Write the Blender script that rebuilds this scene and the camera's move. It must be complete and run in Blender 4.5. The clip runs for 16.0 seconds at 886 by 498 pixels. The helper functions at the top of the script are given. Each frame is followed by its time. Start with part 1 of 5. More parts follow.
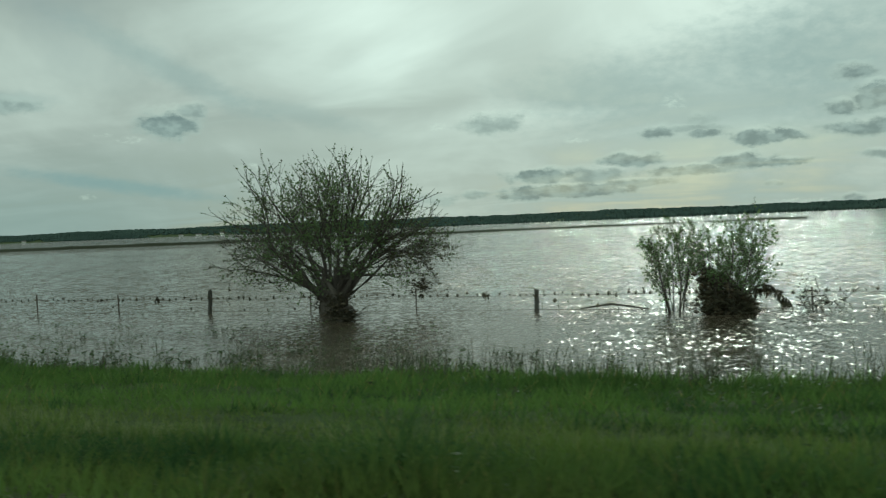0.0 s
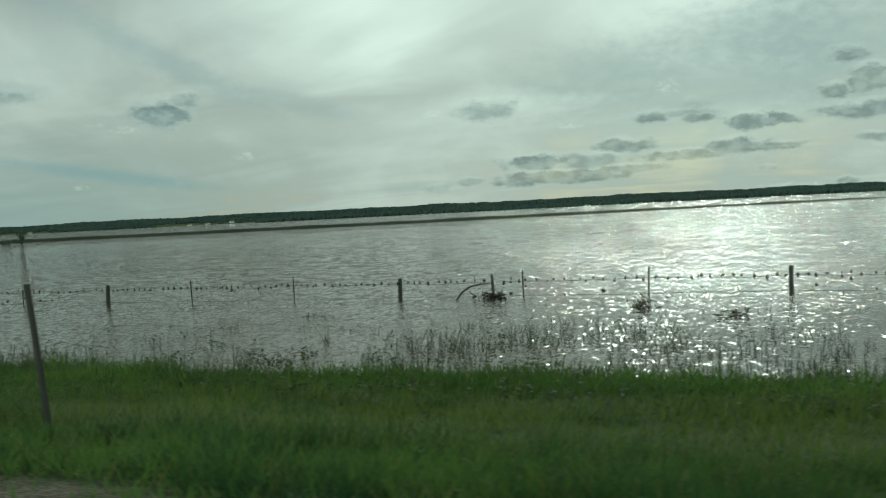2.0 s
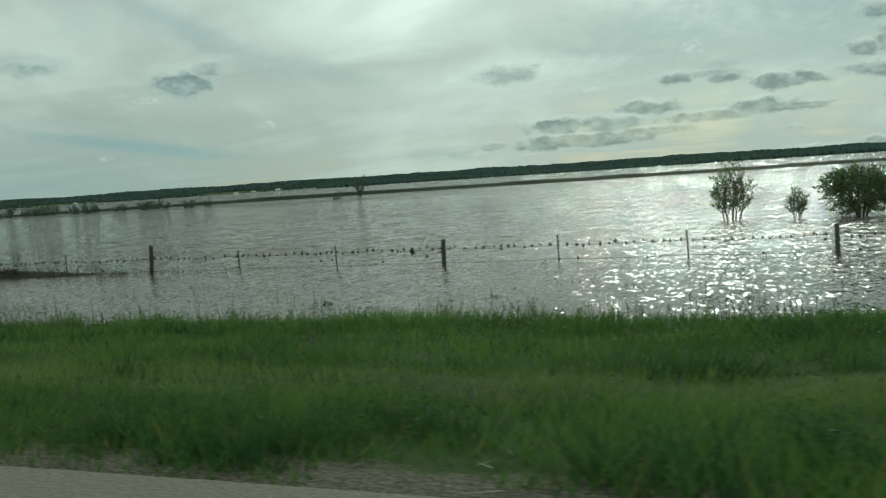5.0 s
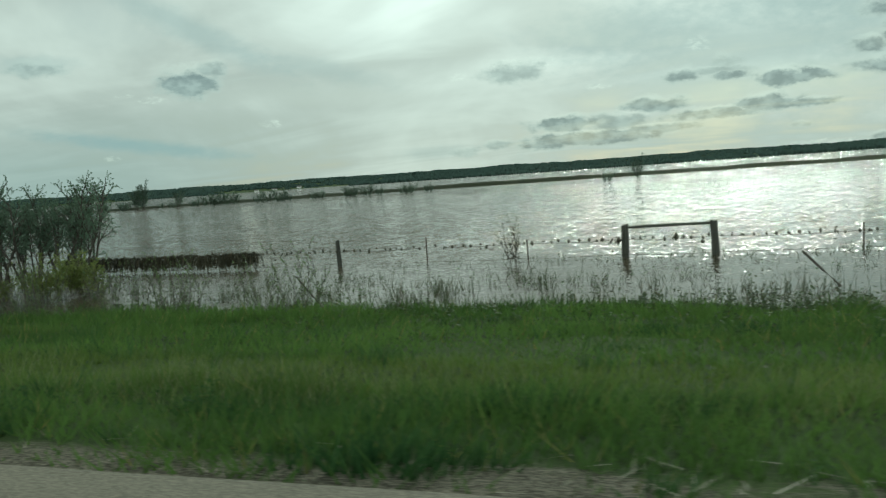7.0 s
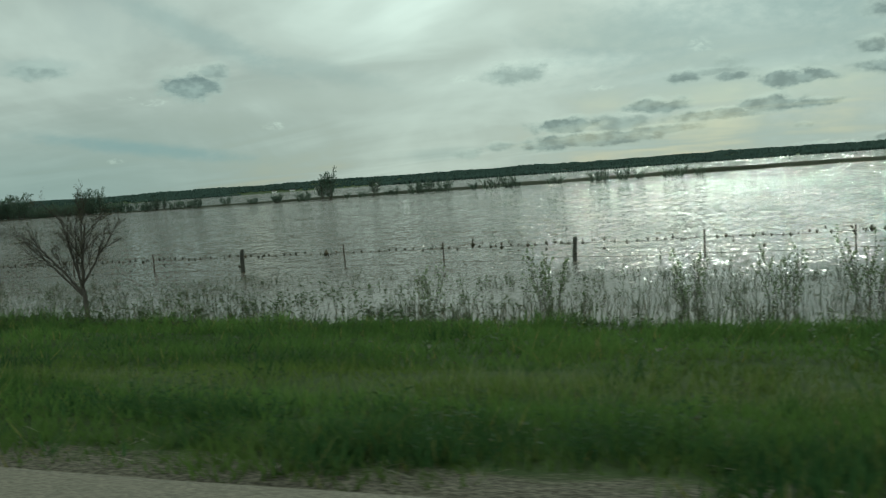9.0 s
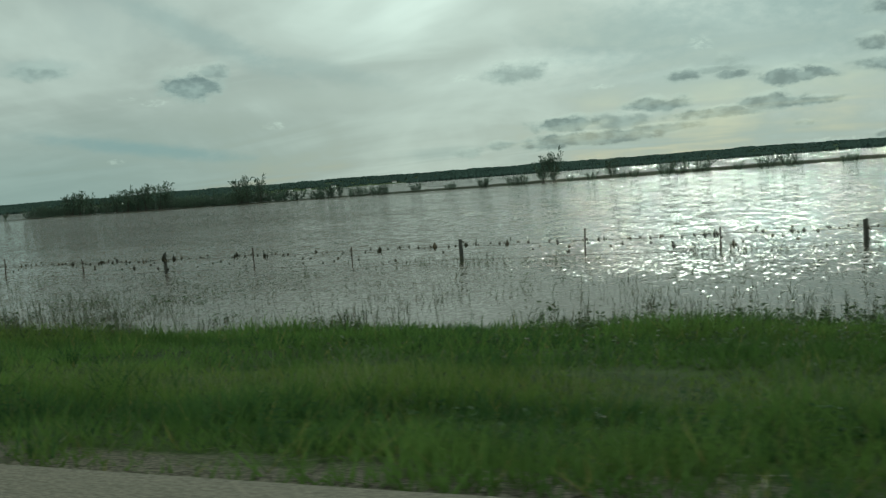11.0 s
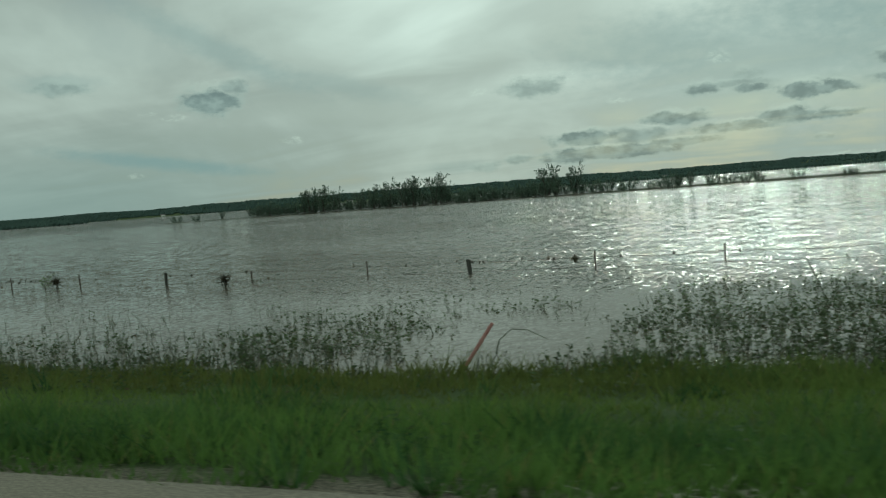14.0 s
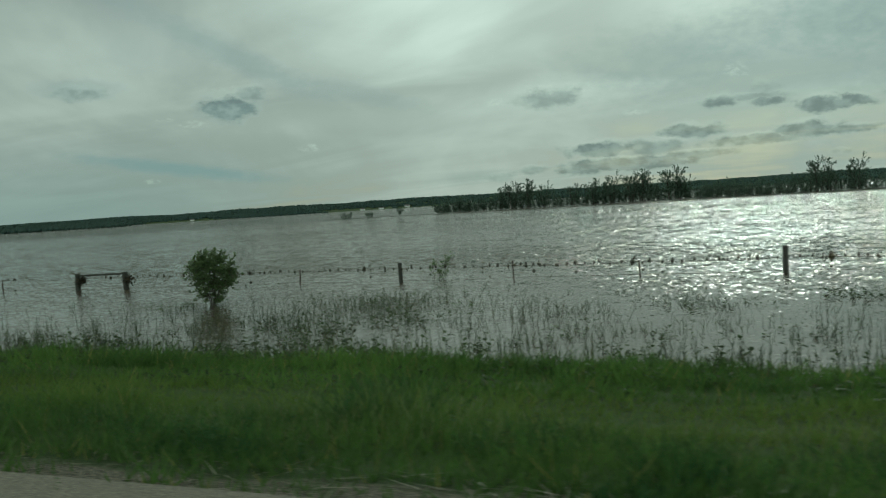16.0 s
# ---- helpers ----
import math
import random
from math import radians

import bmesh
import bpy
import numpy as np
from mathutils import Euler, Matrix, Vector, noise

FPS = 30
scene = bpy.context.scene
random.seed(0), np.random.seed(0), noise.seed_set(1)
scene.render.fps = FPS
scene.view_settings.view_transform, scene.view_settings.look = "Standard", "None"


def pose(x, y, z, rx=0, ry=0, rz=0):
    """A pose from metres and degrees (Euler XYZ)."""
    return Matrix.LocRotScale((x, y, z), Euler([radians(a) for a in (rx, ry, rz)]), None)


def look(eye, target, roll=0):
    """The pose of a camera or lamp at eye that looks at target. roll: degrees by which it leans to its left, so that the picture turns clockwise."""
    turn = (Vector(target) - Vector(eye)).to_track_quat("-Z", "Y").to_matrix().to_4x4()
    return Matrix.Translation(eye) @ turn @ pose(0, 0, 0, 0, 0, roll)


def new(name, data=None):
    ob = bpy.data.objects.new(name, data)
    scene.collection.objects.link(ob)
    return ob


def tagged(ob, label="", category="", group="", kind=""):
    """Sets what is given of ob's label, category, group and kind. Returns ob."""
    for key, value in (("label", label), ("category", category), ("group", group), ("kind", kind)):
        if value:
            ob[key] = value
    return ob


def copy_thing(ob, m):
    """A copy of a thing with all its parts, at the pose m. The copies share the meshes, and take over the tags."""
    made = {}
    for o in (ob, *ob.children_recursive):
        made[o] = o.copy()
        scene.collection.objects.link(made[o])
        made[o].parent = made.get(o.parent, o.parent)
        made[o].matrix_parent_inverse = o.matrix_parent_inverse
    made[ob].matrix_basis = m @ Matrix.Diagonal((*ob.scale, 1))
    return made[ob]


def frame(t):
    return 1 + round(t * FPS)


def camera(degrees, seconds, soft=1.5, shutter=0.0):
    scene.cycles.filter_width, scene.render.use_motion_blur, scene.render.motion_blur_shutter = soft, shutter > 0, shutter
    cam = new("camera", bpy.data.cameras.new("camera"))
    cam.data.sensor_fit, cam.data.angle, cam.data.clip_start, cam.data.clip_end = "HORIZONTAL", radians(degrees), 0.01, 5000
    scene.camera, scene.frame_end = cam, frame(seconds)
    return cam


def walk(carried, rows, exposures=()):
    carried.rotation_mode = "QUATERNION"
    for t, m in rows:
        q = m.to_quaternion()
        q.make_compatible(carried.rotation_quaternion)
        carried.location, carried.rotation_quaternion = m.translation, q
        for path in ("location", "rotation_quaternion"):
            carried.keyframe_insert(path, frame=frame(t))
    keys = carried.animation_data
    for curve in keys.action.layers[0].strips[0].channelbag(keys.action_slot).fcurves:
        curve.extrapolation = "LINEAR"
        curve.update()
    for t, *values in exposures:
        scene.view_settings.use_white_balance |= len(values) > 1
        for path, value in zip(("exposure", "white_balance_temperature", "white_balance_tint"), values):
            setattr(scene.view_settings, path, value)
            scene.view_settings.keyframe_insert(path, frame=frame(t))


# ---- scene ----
# ---------- camera and its drive along the highway ----------
cam = camera(52.0, 16.0, soft=1.25, shutter=0.035)
PATH = [  # seconds, place along the road, height over the water, yaw, pitch, roll
    (0.0, 0.0, 2.85, 20.38, -1.53, 2.4),
    (0.5, -14.0, 2.848, 20.23, -1.77, 2.36),
    (1.0, -28.01, 2.847, 20.04, -2.07, 2.76),
    (1.5, -42.01, 2.845, 20.03, -2.19, 2.84),
    (2.0, -56.06, 2.843, 20.04, -2.35, 2.97),
    (2.5, -70.13, 2.842, 20.05, -2.41, 3.11),
    (3.0, -84.13, 2.84, 20.19, -2.54, 3.27),
    (3.5, -98.18, 2.837, 20.46, -3.49, 3.46),
    (6.0, -168.52, 2.82, 21.84, -4.46, 4.02),
    (6.5, -182.62, 2.816, 21.84, -4.48, 4.08),
    (7.0, -196.72, 2.812, 21.84, -4.49, 4.07),
    (7.5, -210.86, 2.808, 21.84, -4.53, 4.18),
    (8.0, -225.02, 2.804, 21.86, -4.37, 4.18),
    (8.5, -239.18, 2.8, 21.87, -4.39, 4.19),
    (9.0, -253.31, 2.791, 21.99, -4.37, 4.2),
    (11.5, -323.9, 2.748, 22.12, -4.43, 4.54),
    (12.0, -337.86, 2.739, 22.28, -4.42, 4.7),
    (12.5, -351.98, 2.73, 22.32, -4.34, 4.72),
    (13.0, -366.23, 2.707, 22.37, -4.24, 4.7),
    (13.5, -380.52, 2.683, 22.77, -3.81, 4.57),
    (14.0, -394.9, 2.66, 23.14, -3.46, 4.46),
    (14.5, -409.4, 2.63, 23.42, -3.06, 4.36),
    (15.0, -423.95, 2.6, 23.38, -3.07, 4.3),
    (15.5, -438.58, 2.583, 23.2, -2.79, 4.06),
    (16.0, -453.55, 2.565, 24.06, -2.8, 3.65),
]
walk(cam, [(t, pose(x, 0, z, 90 + p, r, w)) for t, x, z, w, p, r in PATH],
     exposures=[(0.0, 0.05, 6050, -19), (3.5, 0.08, 6050, -19), (6.0, 0.25, 6050, -17), (7.0, 0.33, 6050, -17), (7.5, 0.42, 6050, -16), (8.0, 0.52, 6050, -15), (8.5, 0.2, 6050, -17), (9.0, 0.08, 6050, -19), (12.5, 0.0, 6050, -19), (16.0, -0.17, 6050, -21)])

# ---------- sky, sun ----------
SUN_AZ, SUN_EL = 4.0, 28.0          # degrees from +y towards -x, and above the horizon
SUN_DIR = Vector((-math.sin(radians(SUN_AZ)) * math.cos(radians(SUN_EL)),
                  math.cos(radians(SUN_AZ)) * math.cos(radians(SUN_EL)), math.sin(radians(SUN_EL))))
sun = new("sun", bpy.data.lights.new("sun", "SUN"))
sun.data.energy, sun.data.angle, sun.data.color = 0.95, radians(3.5), (1.0, 0.95, 0.86)
sun.matrix_world = look(SUN_DIR * 50, (0, 0, 0))


class Net:
    """Short hand for node trees."""

    def __init__(self, tree):
        self.t = tree

    def add(self, kind, **ins):
        n = self.t.nodes.new("ShaderNode" + kind)
        for key, value in ins.items():
            i = int(key[1:]) if key[0] == "i" and key[1:].isdigit() else key.replace("_", " ")
            self.plug(value, n.inputs[i])
        return n

    def plug(self, value, socket):
        if isinstance(value, bpy.types.Node):
            value = value.outputs[0]
        if isinstance(value, bpy.types.NodeSocket):
            self.t.links.new(value, socket)
        else:
            socket.default_value = value

    def math(self, op, a, b=0.0, c=0.0, clamp=False):
        n = self.add("Math")
        n.operation, n.use_clamp = op, clamp
        for value, socket in zip((a, b, c), n.inputs):
            self.plug(value, socket)
        return n

    def vec(self, op, a, b=(0, 0, 0)):
        n = self.add("VectorMath")
        n.operation = op
        self.plug(a, n.inputs[0]), self.plug(b, n.inputs[1])
        return n

    def noise(self, vector, scale, detail=4.0, rough=0.5, distort=0.0):
        return self.add("TexNoise", Vector=vector, Scale=scale, Detail=detail, Roughness=rough, Distortion=distort)

    def ramp(self, fac, lo, hi, a=0.0, b=1.0):
        n = self.add("MapRange", Value=fac, From_Min=lo, From_Max=hi, To_Min=a, To_Max=b)
        n.interpolation_type = "SMOOTHSTEP"
        return n

    def mix(self, fac, a, b, blend="MIX"):
        n = self.add("Mix")
        n.data_type, n.blend_type = "RGBA", blend
        self.plug(fac, n.inputs[0]), self.plug(a, n.inputs[6]), self.plug(b, n.inputs[7])
        return n.outputs[2]


def rgb(r, g, b):
    return (r, g, b, 1.0)


world = bpy.data.worlds.new("sky")
scene.world = world
world.use_nodes = True
W = Net(world.node_tree)
W.t.nodes.clear()
way = W.add("TexCoord").outputs["Generated"]
xyz = W.add("SeparateXYZ", i0=way)
dx, dy, dz = xyz.outputs
az = W.math("MULTIPLY", W.math("ARCTAN2", W.math("MULTIPLY", dx, -1.0), dy), 57.296)
el = W.math("MULTIPLY", W.math("ARCSINE", dz), 57.296)
# the high veil of cloud, on a flat layer seen in perspective
lift = W.math("ADD", W.math("MAXIMUM", dz, 0.0), 0.10)
layer = W.add("CombineXYZ", X=W.math("DIVIDE", dx, lift), Y=W.math("DIVIDE", dy, lift), Z=0.0)
layer_long = W.add("Mapping", Vector=layer, Location=(3.1, 1.7, 0), Rotation=(0, 0, 0.9), Scale=(0.6, 1.0, 1.0))
veil_big = W.noise(W.add("CombineXYZ", X=az, Y=W.math("MULTIPLY", el, 1.6), Z=0.0), 0.07, 5.0, 0.55, 0.5)
veil_fine = W.noise(layer_long, 0.8, 4.0, 0.5, 1.0)
veil = W.math("ADD", W.math("MULTIPLY", veil_big, 0.62), W.math("MULTIPLY", veil_fine, 0.38))
near_sun = W.vec("DOT_PRODUCT", way, tuple(SUN_DIR)).outputs["Value"]
glow = W.math("POWER", W.math("MAXIMUM", near_sun, 0.0), 14.0)
glow_tight = W.math("POWER", W.math("MAXIMUM", near_sun, 0.0), 60.0)
bright = W.ramp(veil, 0.35, 0.65, 0.33, 0.53)
bright = W.math("ADD", bright, W.math("ADD", W.math("MULTIPLY", glow, 0.30), W.math("MULTIPLY", glow_tight, 1.2)))
# brighter thin places in the veil: azimuth, elevation, half width, half height, light
spot = W.add("CombineXYZ", X=az, Y=el, Z=0.0)
for a, e, w, h, k in ((24.5, 12.5, 9.0, 3.6, 0.27), (28.0, 9.4, 6.0, 2.2, 0.13), (21.0, 10.0, 3.5, 2.0, 0.08), (42.5, 10.0, 6.0, 3.0, 0.12), (7.0, 11.0, 6.0, 1.8, 0.06), (22.0, 6.0, 7.0, 1.6, 0.06), (33.0, 5.6, 6.0, 1.0, 0.05)):
    thin = W.vec("LENGTH", W.vec("MULTIPLY", W.vec("SUBTRACT", spot, (a, e, 0)), (1 / w, 1 / h, 0))).outputs["Value"]
    bright = W.math("ADD", bright, W.math("MULTIPLY", W.ramp(W.math("ADD", thin, W.math("MULTIPLY", W.math("SUBTRACT", veil_fine, 0.5), 2.6)), 1.4, 0.0), k))
# duller to the sides of the sun and overhead, lighter again opposite it, where the sun lights the clouds' faces
aside = W.math("MULTIPLY", W.math("MULTIPLY", W.ramp(near_sun, 0.945, 0.74), W.ramp(near_sun, -0.1, 0.4)), W.ramp(el, 13.0, 28.0))
bright = W.math("MULTIPLY", bright, W.math("SUBTRACT", 1.0, W.math("MULTIPLY", aside, 0.9)))
bright = W.math("MULTIPLY", bright, W.ramp(near_sun, 0.2, -0.6, 1.0, 2.9))
low = W.ramp(el, 9.0, 0.0)
veil_colour = W.mix(low, rgb(1.0, 1.0, 0.975), rgb(0.99, 0.99, 0.965))
veil_light = W.vec("SCALE", veil_colour)
W.plug(bright, veil_light.inputs["Scale"])
# low broken clouds: azimuth, elevation, half width, half height, darkness
CLOUDS = [
    (36.9, 7.1, 1.9, 1.1, 0.85), (35.6, 7.6, 1.1, 0.6, 0.5), (17.1, 6.4, 2.02, 0.77, 0.47), (6.85, 5.3, 1.12, 0.59, 0.67), (5.2, 5.35, 2.46, 0.36, 0.47), (4.15, 5, 1.12, 0.42, 0.67),
    (4.3, 5.9, 0.9, 0.7, 0.34), (1.3, 4.72, 1.51, 0.7, 0.95), (-0.1, 4.55, 1.51, 0.5, 0.95), (-4.2, 7.95, 1.34, 0.63, 0.67), (-5.5, 6.7, 1.46, 1.19, 0.95), (-3.45, 6.05, 1.12, 0.56, 0.73),
    (-4.9, 4.85, 2.58, 0.7, 0.67), (-5.4, 3.15, 1.23, 0.39, 0.56), (8.6, 3.75, 2.13, 0.56, 0.9), (14.1, 3, 2.58, 0.59, 0.9), (10.9, 2.95, 2.24, 0.77, 0.56), (12.2, 2.08, 4.82, 0.59, 0.95),
    (15.2, 1.85, 1.46, 0.56, 0.84), (8.8, 2.2, 2.8, 0.42, 0.78), (4.9, 2.85, 3.14, 0.5, 0.87), (2.2, 3.28, 1.9, 0.7, 0.95), (-0.2, 3, 1.9, 0.34, 0.73), (18.4, 1.9, 1.23, 0.34, 0.5),
    (20.4, 1.55, 1.01, 0.35, 0.34), (0.3, 1.68, 0.62, 0.21, 0.45), (-3.9, 0.7, 0.78, 0.34, 0.67), (45.2, 7.9, 1.79, 0.56, 0.45),
]
WISPS = [(5.9, 7.05, 0.75, 0.6), (39.1, 5.9, 0.8, 0.22), (40.6, 6.1, 0.5, 0.15), (15.6, 6.75, 1.5, 0.5), (17.4, 6.85, 1.7, 0.4), (32.2, 4.2, 0.6, 0.3), (41.6, 2.5, 0.5, 0.2), (-1.2, 0.62, 2.3, 0.14),
         (10.0, 3.35, 1.4, 0.6), (9.4, 2.75, 1.4, 0.4), (20.5, 6.2, 0.8, 0.25), (11.9, 5.0, 0.9, 0.25)]
# wide soft smudges, some sloping: azimuth, elevation, half width, half height, slope, strength
SMUDGES = [(3.0, 6.5, 11.0, 4.5, 0.0, 0.42), (39.8, 3.1, 6.8, 0.5, 0.16, 1.0), (45.5, 8.0, 2.6, 0.6, 0.0, 0.4), (36.6, 9.9, 6.5, 1.1, 0.5, 0.42), (10.3, 8.0, 6.5, 2.0, 0.0, 0.34), (0.0, 9.6, 6.0, 2.2, 0.1, 0.4), (-4.0, 12.0, 7.0, 2.0, 0.0, 0.3), (29.0, 7.2, 5.0, 0.8, 0.25, 0.28), (22.0, 1.6, 3.0, 0.5, 0.0, 0.3), (4.0, 1.0, 14.0, 1.5, 0.0, 0.42), (-5.0, 8.0, 7.0, 5.0, 0.0, 0.35)]
ragged = W.noise(W.vec("MULTIPLY", spot, (0.8, 1.5, 0)), 1.15, 5.0, 0.6)
warp = W.vec("SCALE", W.vec("SUBTRACT", W.noise(spot, 0.55, 4.0, 0.6).outputs["Color"], (0.5, 0.5, 0.5)))
warp.inputs["Scale"].default_value = 1.3
warped = W.vec("ADD", spot, W.vec("MULTIPLY", warp, (1.0, 0.45, 0.0)))


def blob(a, e, w, h):
    off = W.vec("MULTIPLY", W.vec("SUBTRACT", warped, (a, e - 0.4 * h, 0)), (1 / w, 1 / h, 0))
    across, up, _ = W.add("SeparateXYZ", i0=off).outputs
    # billows above, a flatter base below
    far = W.math("SQRT", W.math("ADD", W.math("MULTIPLY", across, across), W.math("POWER", W.math("MAXIMUM", up, W.math("MULTIPLY", up, -1.35)), 2.0)))
    tone = W.ramp(W.math("ADD", up, W.math("MULTIPLY", W.math("SUBTRACT", ragged, 0.5), 1.3)), 1.25, 0.15)
    return tone, W.ramp(W.math("ADD", far, W.math("MULTIPLY", W.math("SUBTRACT", ragged, 0.5), 1.3)), 1.3, 0.45)


shred = W.noise(W.vec("MULTIPLY", warped, (1.0, 2.2, 0)), 1.9, 5.0, 0.65)
shade = 0.0
rim = 0.0
for a, e, w, h, k in CLOUDS:
    tone, mask = blob(a, e, w, h)
    shade = W.math("MAXIMUM", shade, W.math("MULTIPLY", W.math("MULTIPLY", mask, k), tone))
    rim = W.math("MAXIMUM", rim, W.math("MULTIPLY", mask, k))
for a, e, w, h in WISPS:
    rim = W.math("MAXIMUM", rim, W.math("MULTIPLY", W.math("MULTIPLY", blob(a, e, w, h)[1], W.ramp(shred, 0.38, 0.72)), 0.5))
puffs = W.noise(W.vec("MULTIPLY", spot, (1.0, 1.6, 0)), 1.1, 3.0, 0.5)
shade_colour = W.mix(W.ramp(puffs, 0.35, 0.65), rgb(0.205, 0.236, 0.246), rgb(0.31, 0.345, 0.35))
rim_colour = rgb(0.78, 0.80, 0.75)
warm_spot = W.vec("LENGTH", W.vec("MULTIPLY", W.vec("SUBTRACT", spot, (1.5, 4.2, 0)), (0.12, 0.75, 0))).outputs["Value"]
lit_veil = W.mix(W.math("MULTIPLY", W.ramp(W.math("ADD", warm_spot, W.math("SUBTRACT", ragged, 0.5)), 1.2, 0.1), 0.32), veil_light.outputs[0], rgb(0.74, 0.69, 0.56))
dull = W.math("MULTIPLY", W.ramp(az, 22.0, 46.0), W.ramp(el, 7.0, 0.5))
lit_veil = W.mix(W.math("MULTIPLY", dull, 0.72), lit_veil, rgb(0.25, 0.31, 0.32))
for a, e, w, h, k, s in SMUDGES:
    x = W.math("SUBTRACT", az, a)
    y = W.math("MULTIPLY", W.math("SUBTRACT", W.math("SUBTRACT", el, e), W.math("MULTIPLY", x, k)), 1 / h)
    far = W.math("SQRT", W.math("ADD", W.math("POWER", W.math("MULTIPLY", x, 1 / w), 2.0), W.math("POWER", y, 2.0)))
    far = W.math("ADD", far, W.math("MULTIPLY", W.math("SUBTRACT", ragged, 0.5), 0.9))
    lit_veil = W.mix(W.math("MULTIPLY", W.ramp(far, 1.3, 0.15), s), lit_veil, rgb(0.27, 0.335, 0.355))
clouds = W.mix(W.math("MULTIPLY", rim, 0.7), lit_veil, rim_colour)
clouds = W.mix(W.math("MULTIPLY", shade, 1.5, clamp=True), clouds, shade_colour)
blue = W.add("TexSky")
blue.sky_type, blue.sun_disc = "NISHITA", False
blue.sun_elevation, blue.sun_rotation = radians(SUN_EL), radians(-SUN_AZ)
back_sky = W.add("Background", Color=blue, Strength=0.07)
back_cloud = W.add("Background", Color=clouds, Strength=1.0)
cover = W.ramp(veil, 0.30, 0.5, 0.78, 0.97)
W.plug(W.add("MixShader", i0=cover, i1=back_sky, i2=back_cloud), W.add("OutputWorld").inputs["Surface"])

# ---------- materials ----------
def material(name, rough=0.7, metal=0.0, spec=0.5):
    m = bpy.data.materials.new(name)
    m.use_nodes = True
    net = Net(m.node_tree)
    net.bsdf = m.node_tree.nodes["Principled BSDF"]
    net.out = m.node_tree.nodes["Material Output"]
    net.bsdf.inputs["Roughness"].default_value = rough
    net.bsdf.inputs["Metallic"].default_value = metal
    net.bsdf.inputs["Specular IOR Level"].default_value = spec
    return m, net


def place(net):
    return net.add("NewGeometry").outputs["Position"]


def bump(net, height, strength, distance):
    net.plug(net.add("Bump", Strength=strength, Distance=distance, Height=height), net.bsdf.inputs["Normal"])


def plant_material(name, dark, light, dry, through_share=0.35, dry_share=0.12, patch=0.35, gloss=0.25):
    """Leaves and blades: each island its own shade, patches over metres, light coming through."""
    m, net = material(name, 0.55, spec=gloss)
    own = net.add("NewGeometry").outputs["Random Per Island"]
    wide = net.noise(net.add("Mapping", Vector=place(net), Scale=(0.35, 1.0, 1.0)), patch, 4.0, 0.6)
    tone = net.math("ADD", net.math("MULTIPLY", own, 0.26), net.ramp(wide, 0.32, 0.68, 0.0, 0.65))
    colour = net.mix(tone, rgb(*dark), rgb(*light))
    colour = net.mix(net.ramp(net.math("FRACT", net.math("MULTIPLY", own, 17.3)), 1 - dry_share, 1 - dry_share + 0.02), colour, rgb(*dry))
    net.plug(colour, net.bsdf.inputs["Base Color"])
    glow_through = net.add("BsdfTranslucent", Color=colour)
    net.plug(net.add("MixShader", i0=through_share, i1=net.bsdf, i2=glow_through), net.out.inputs["Surface"])
    return m


def bark_material(name, dark, light, scale=14.0):
    m, net = material(name, 0.85, spec=0.2)
    grain = net.noise(net.add("Mapping", Vector=place(net), Scale=(1.0, 1.0, 0.25)), scale, 5.0, 0.6)
    blot = net.noise(place(net), 2.0, 3.0)
    net.plug(net.mix(net.math("ADD", net.math("MULTIPLY", grain, 0.7), net.math("MULTIPLY", blot, 0.3)), rgb(*dark), rgb(*light)), net.bsdf.inputs["Base Color"])
    bump(net, grain, 0.6, 0.01)
    return m


GRASS = plant_material("grass", (0.050, 0.098, 0.026), (0.140, 0.232, 0.056), (0.20, 0.20, 0.07), 0.48, 0.05, 0.6, 0.12)
WEED = plant_material("weed", (0.040, 0.068, 0.026), (0.095, 0.145, 0.054), (0.10, 0.09, 0.05), 0.45, 0.12, 0.35, 0.08)
REED = plant_material("reed", (0.036, 0.050, 0.028), (0.078, 0.100, 0.050), (0.11, 0.098, 0.062), 0.35, 0.15)
DEBRIS = plant_material("drifted_straw", (0.022, 0.022, 0.013), (0.05, 0.045, 0.025), (0.08, 0.065, 0.04), 0.1, 0.2)
LEAF = plant_material("willow_leaf", (0.085, 0.135, 0.055), (0.17, 0.24, 0.095), (0.13, 0.13, 0.07), 0.6, 0.06)
LEAF_DARK = plant_material("thicket_leaf", (0.10, 0.150, 0.108), (0.17, 0.235, 0.16), (0.12, 0.13, 0.09), 0.6, 0.04, 0.35, 0.12)
LEAF_FAR = plant_material("dike_leaf", (0.06, 0.095, 0.07), (0.11, 0.155, 0.105), (0.11, 0.125, 0.09), 0.4, 0.04)
LEAF_YELLOW = plant_material("young_willow_leaf", (0.105, 0.135, 0.036), (0.205, 0.24, 0.075), (0.2, 0.19, 0.08), 0.35, 0.05)
LEAF_BROWN = plant_material("withered_leaf", (0.045, 0.040, 0.022), (0.085, 0.075, 0.042), (0.07, 0.08, 0.03), 0.25, 0.3)
# the far woods' green is paler and bluer: distance haze painted into the colour
HAZED_WOODS = plant_material("far_woods", (0.054, 0.083, 0.073), (0.068, 0.100, 0.084), (0.060, 0.09, 0.076), 0.04, 0.1, 0.01, 0.0)
PALE = plant_material("pale_straw", (0.10, 0.10, 0.05), (0.18, 0.17, 0.10), (0.26, 0.24, 0.18), 0.2, 0.2)
TUSSOCK = plant_material("tussock", (0.028, 0.064, 0.024), (0.082, 0.150, 0.052), (0.12, 0.13, 0.05), 0.4, 0.05, 0.8, 0.03)
FEATHER = plant_material("feathery_grass", (0.14, 0.18, 0.07), (0.21, 0.25, 0.11), (0.18, 0.19, 0.09), 0.4, 0.2)
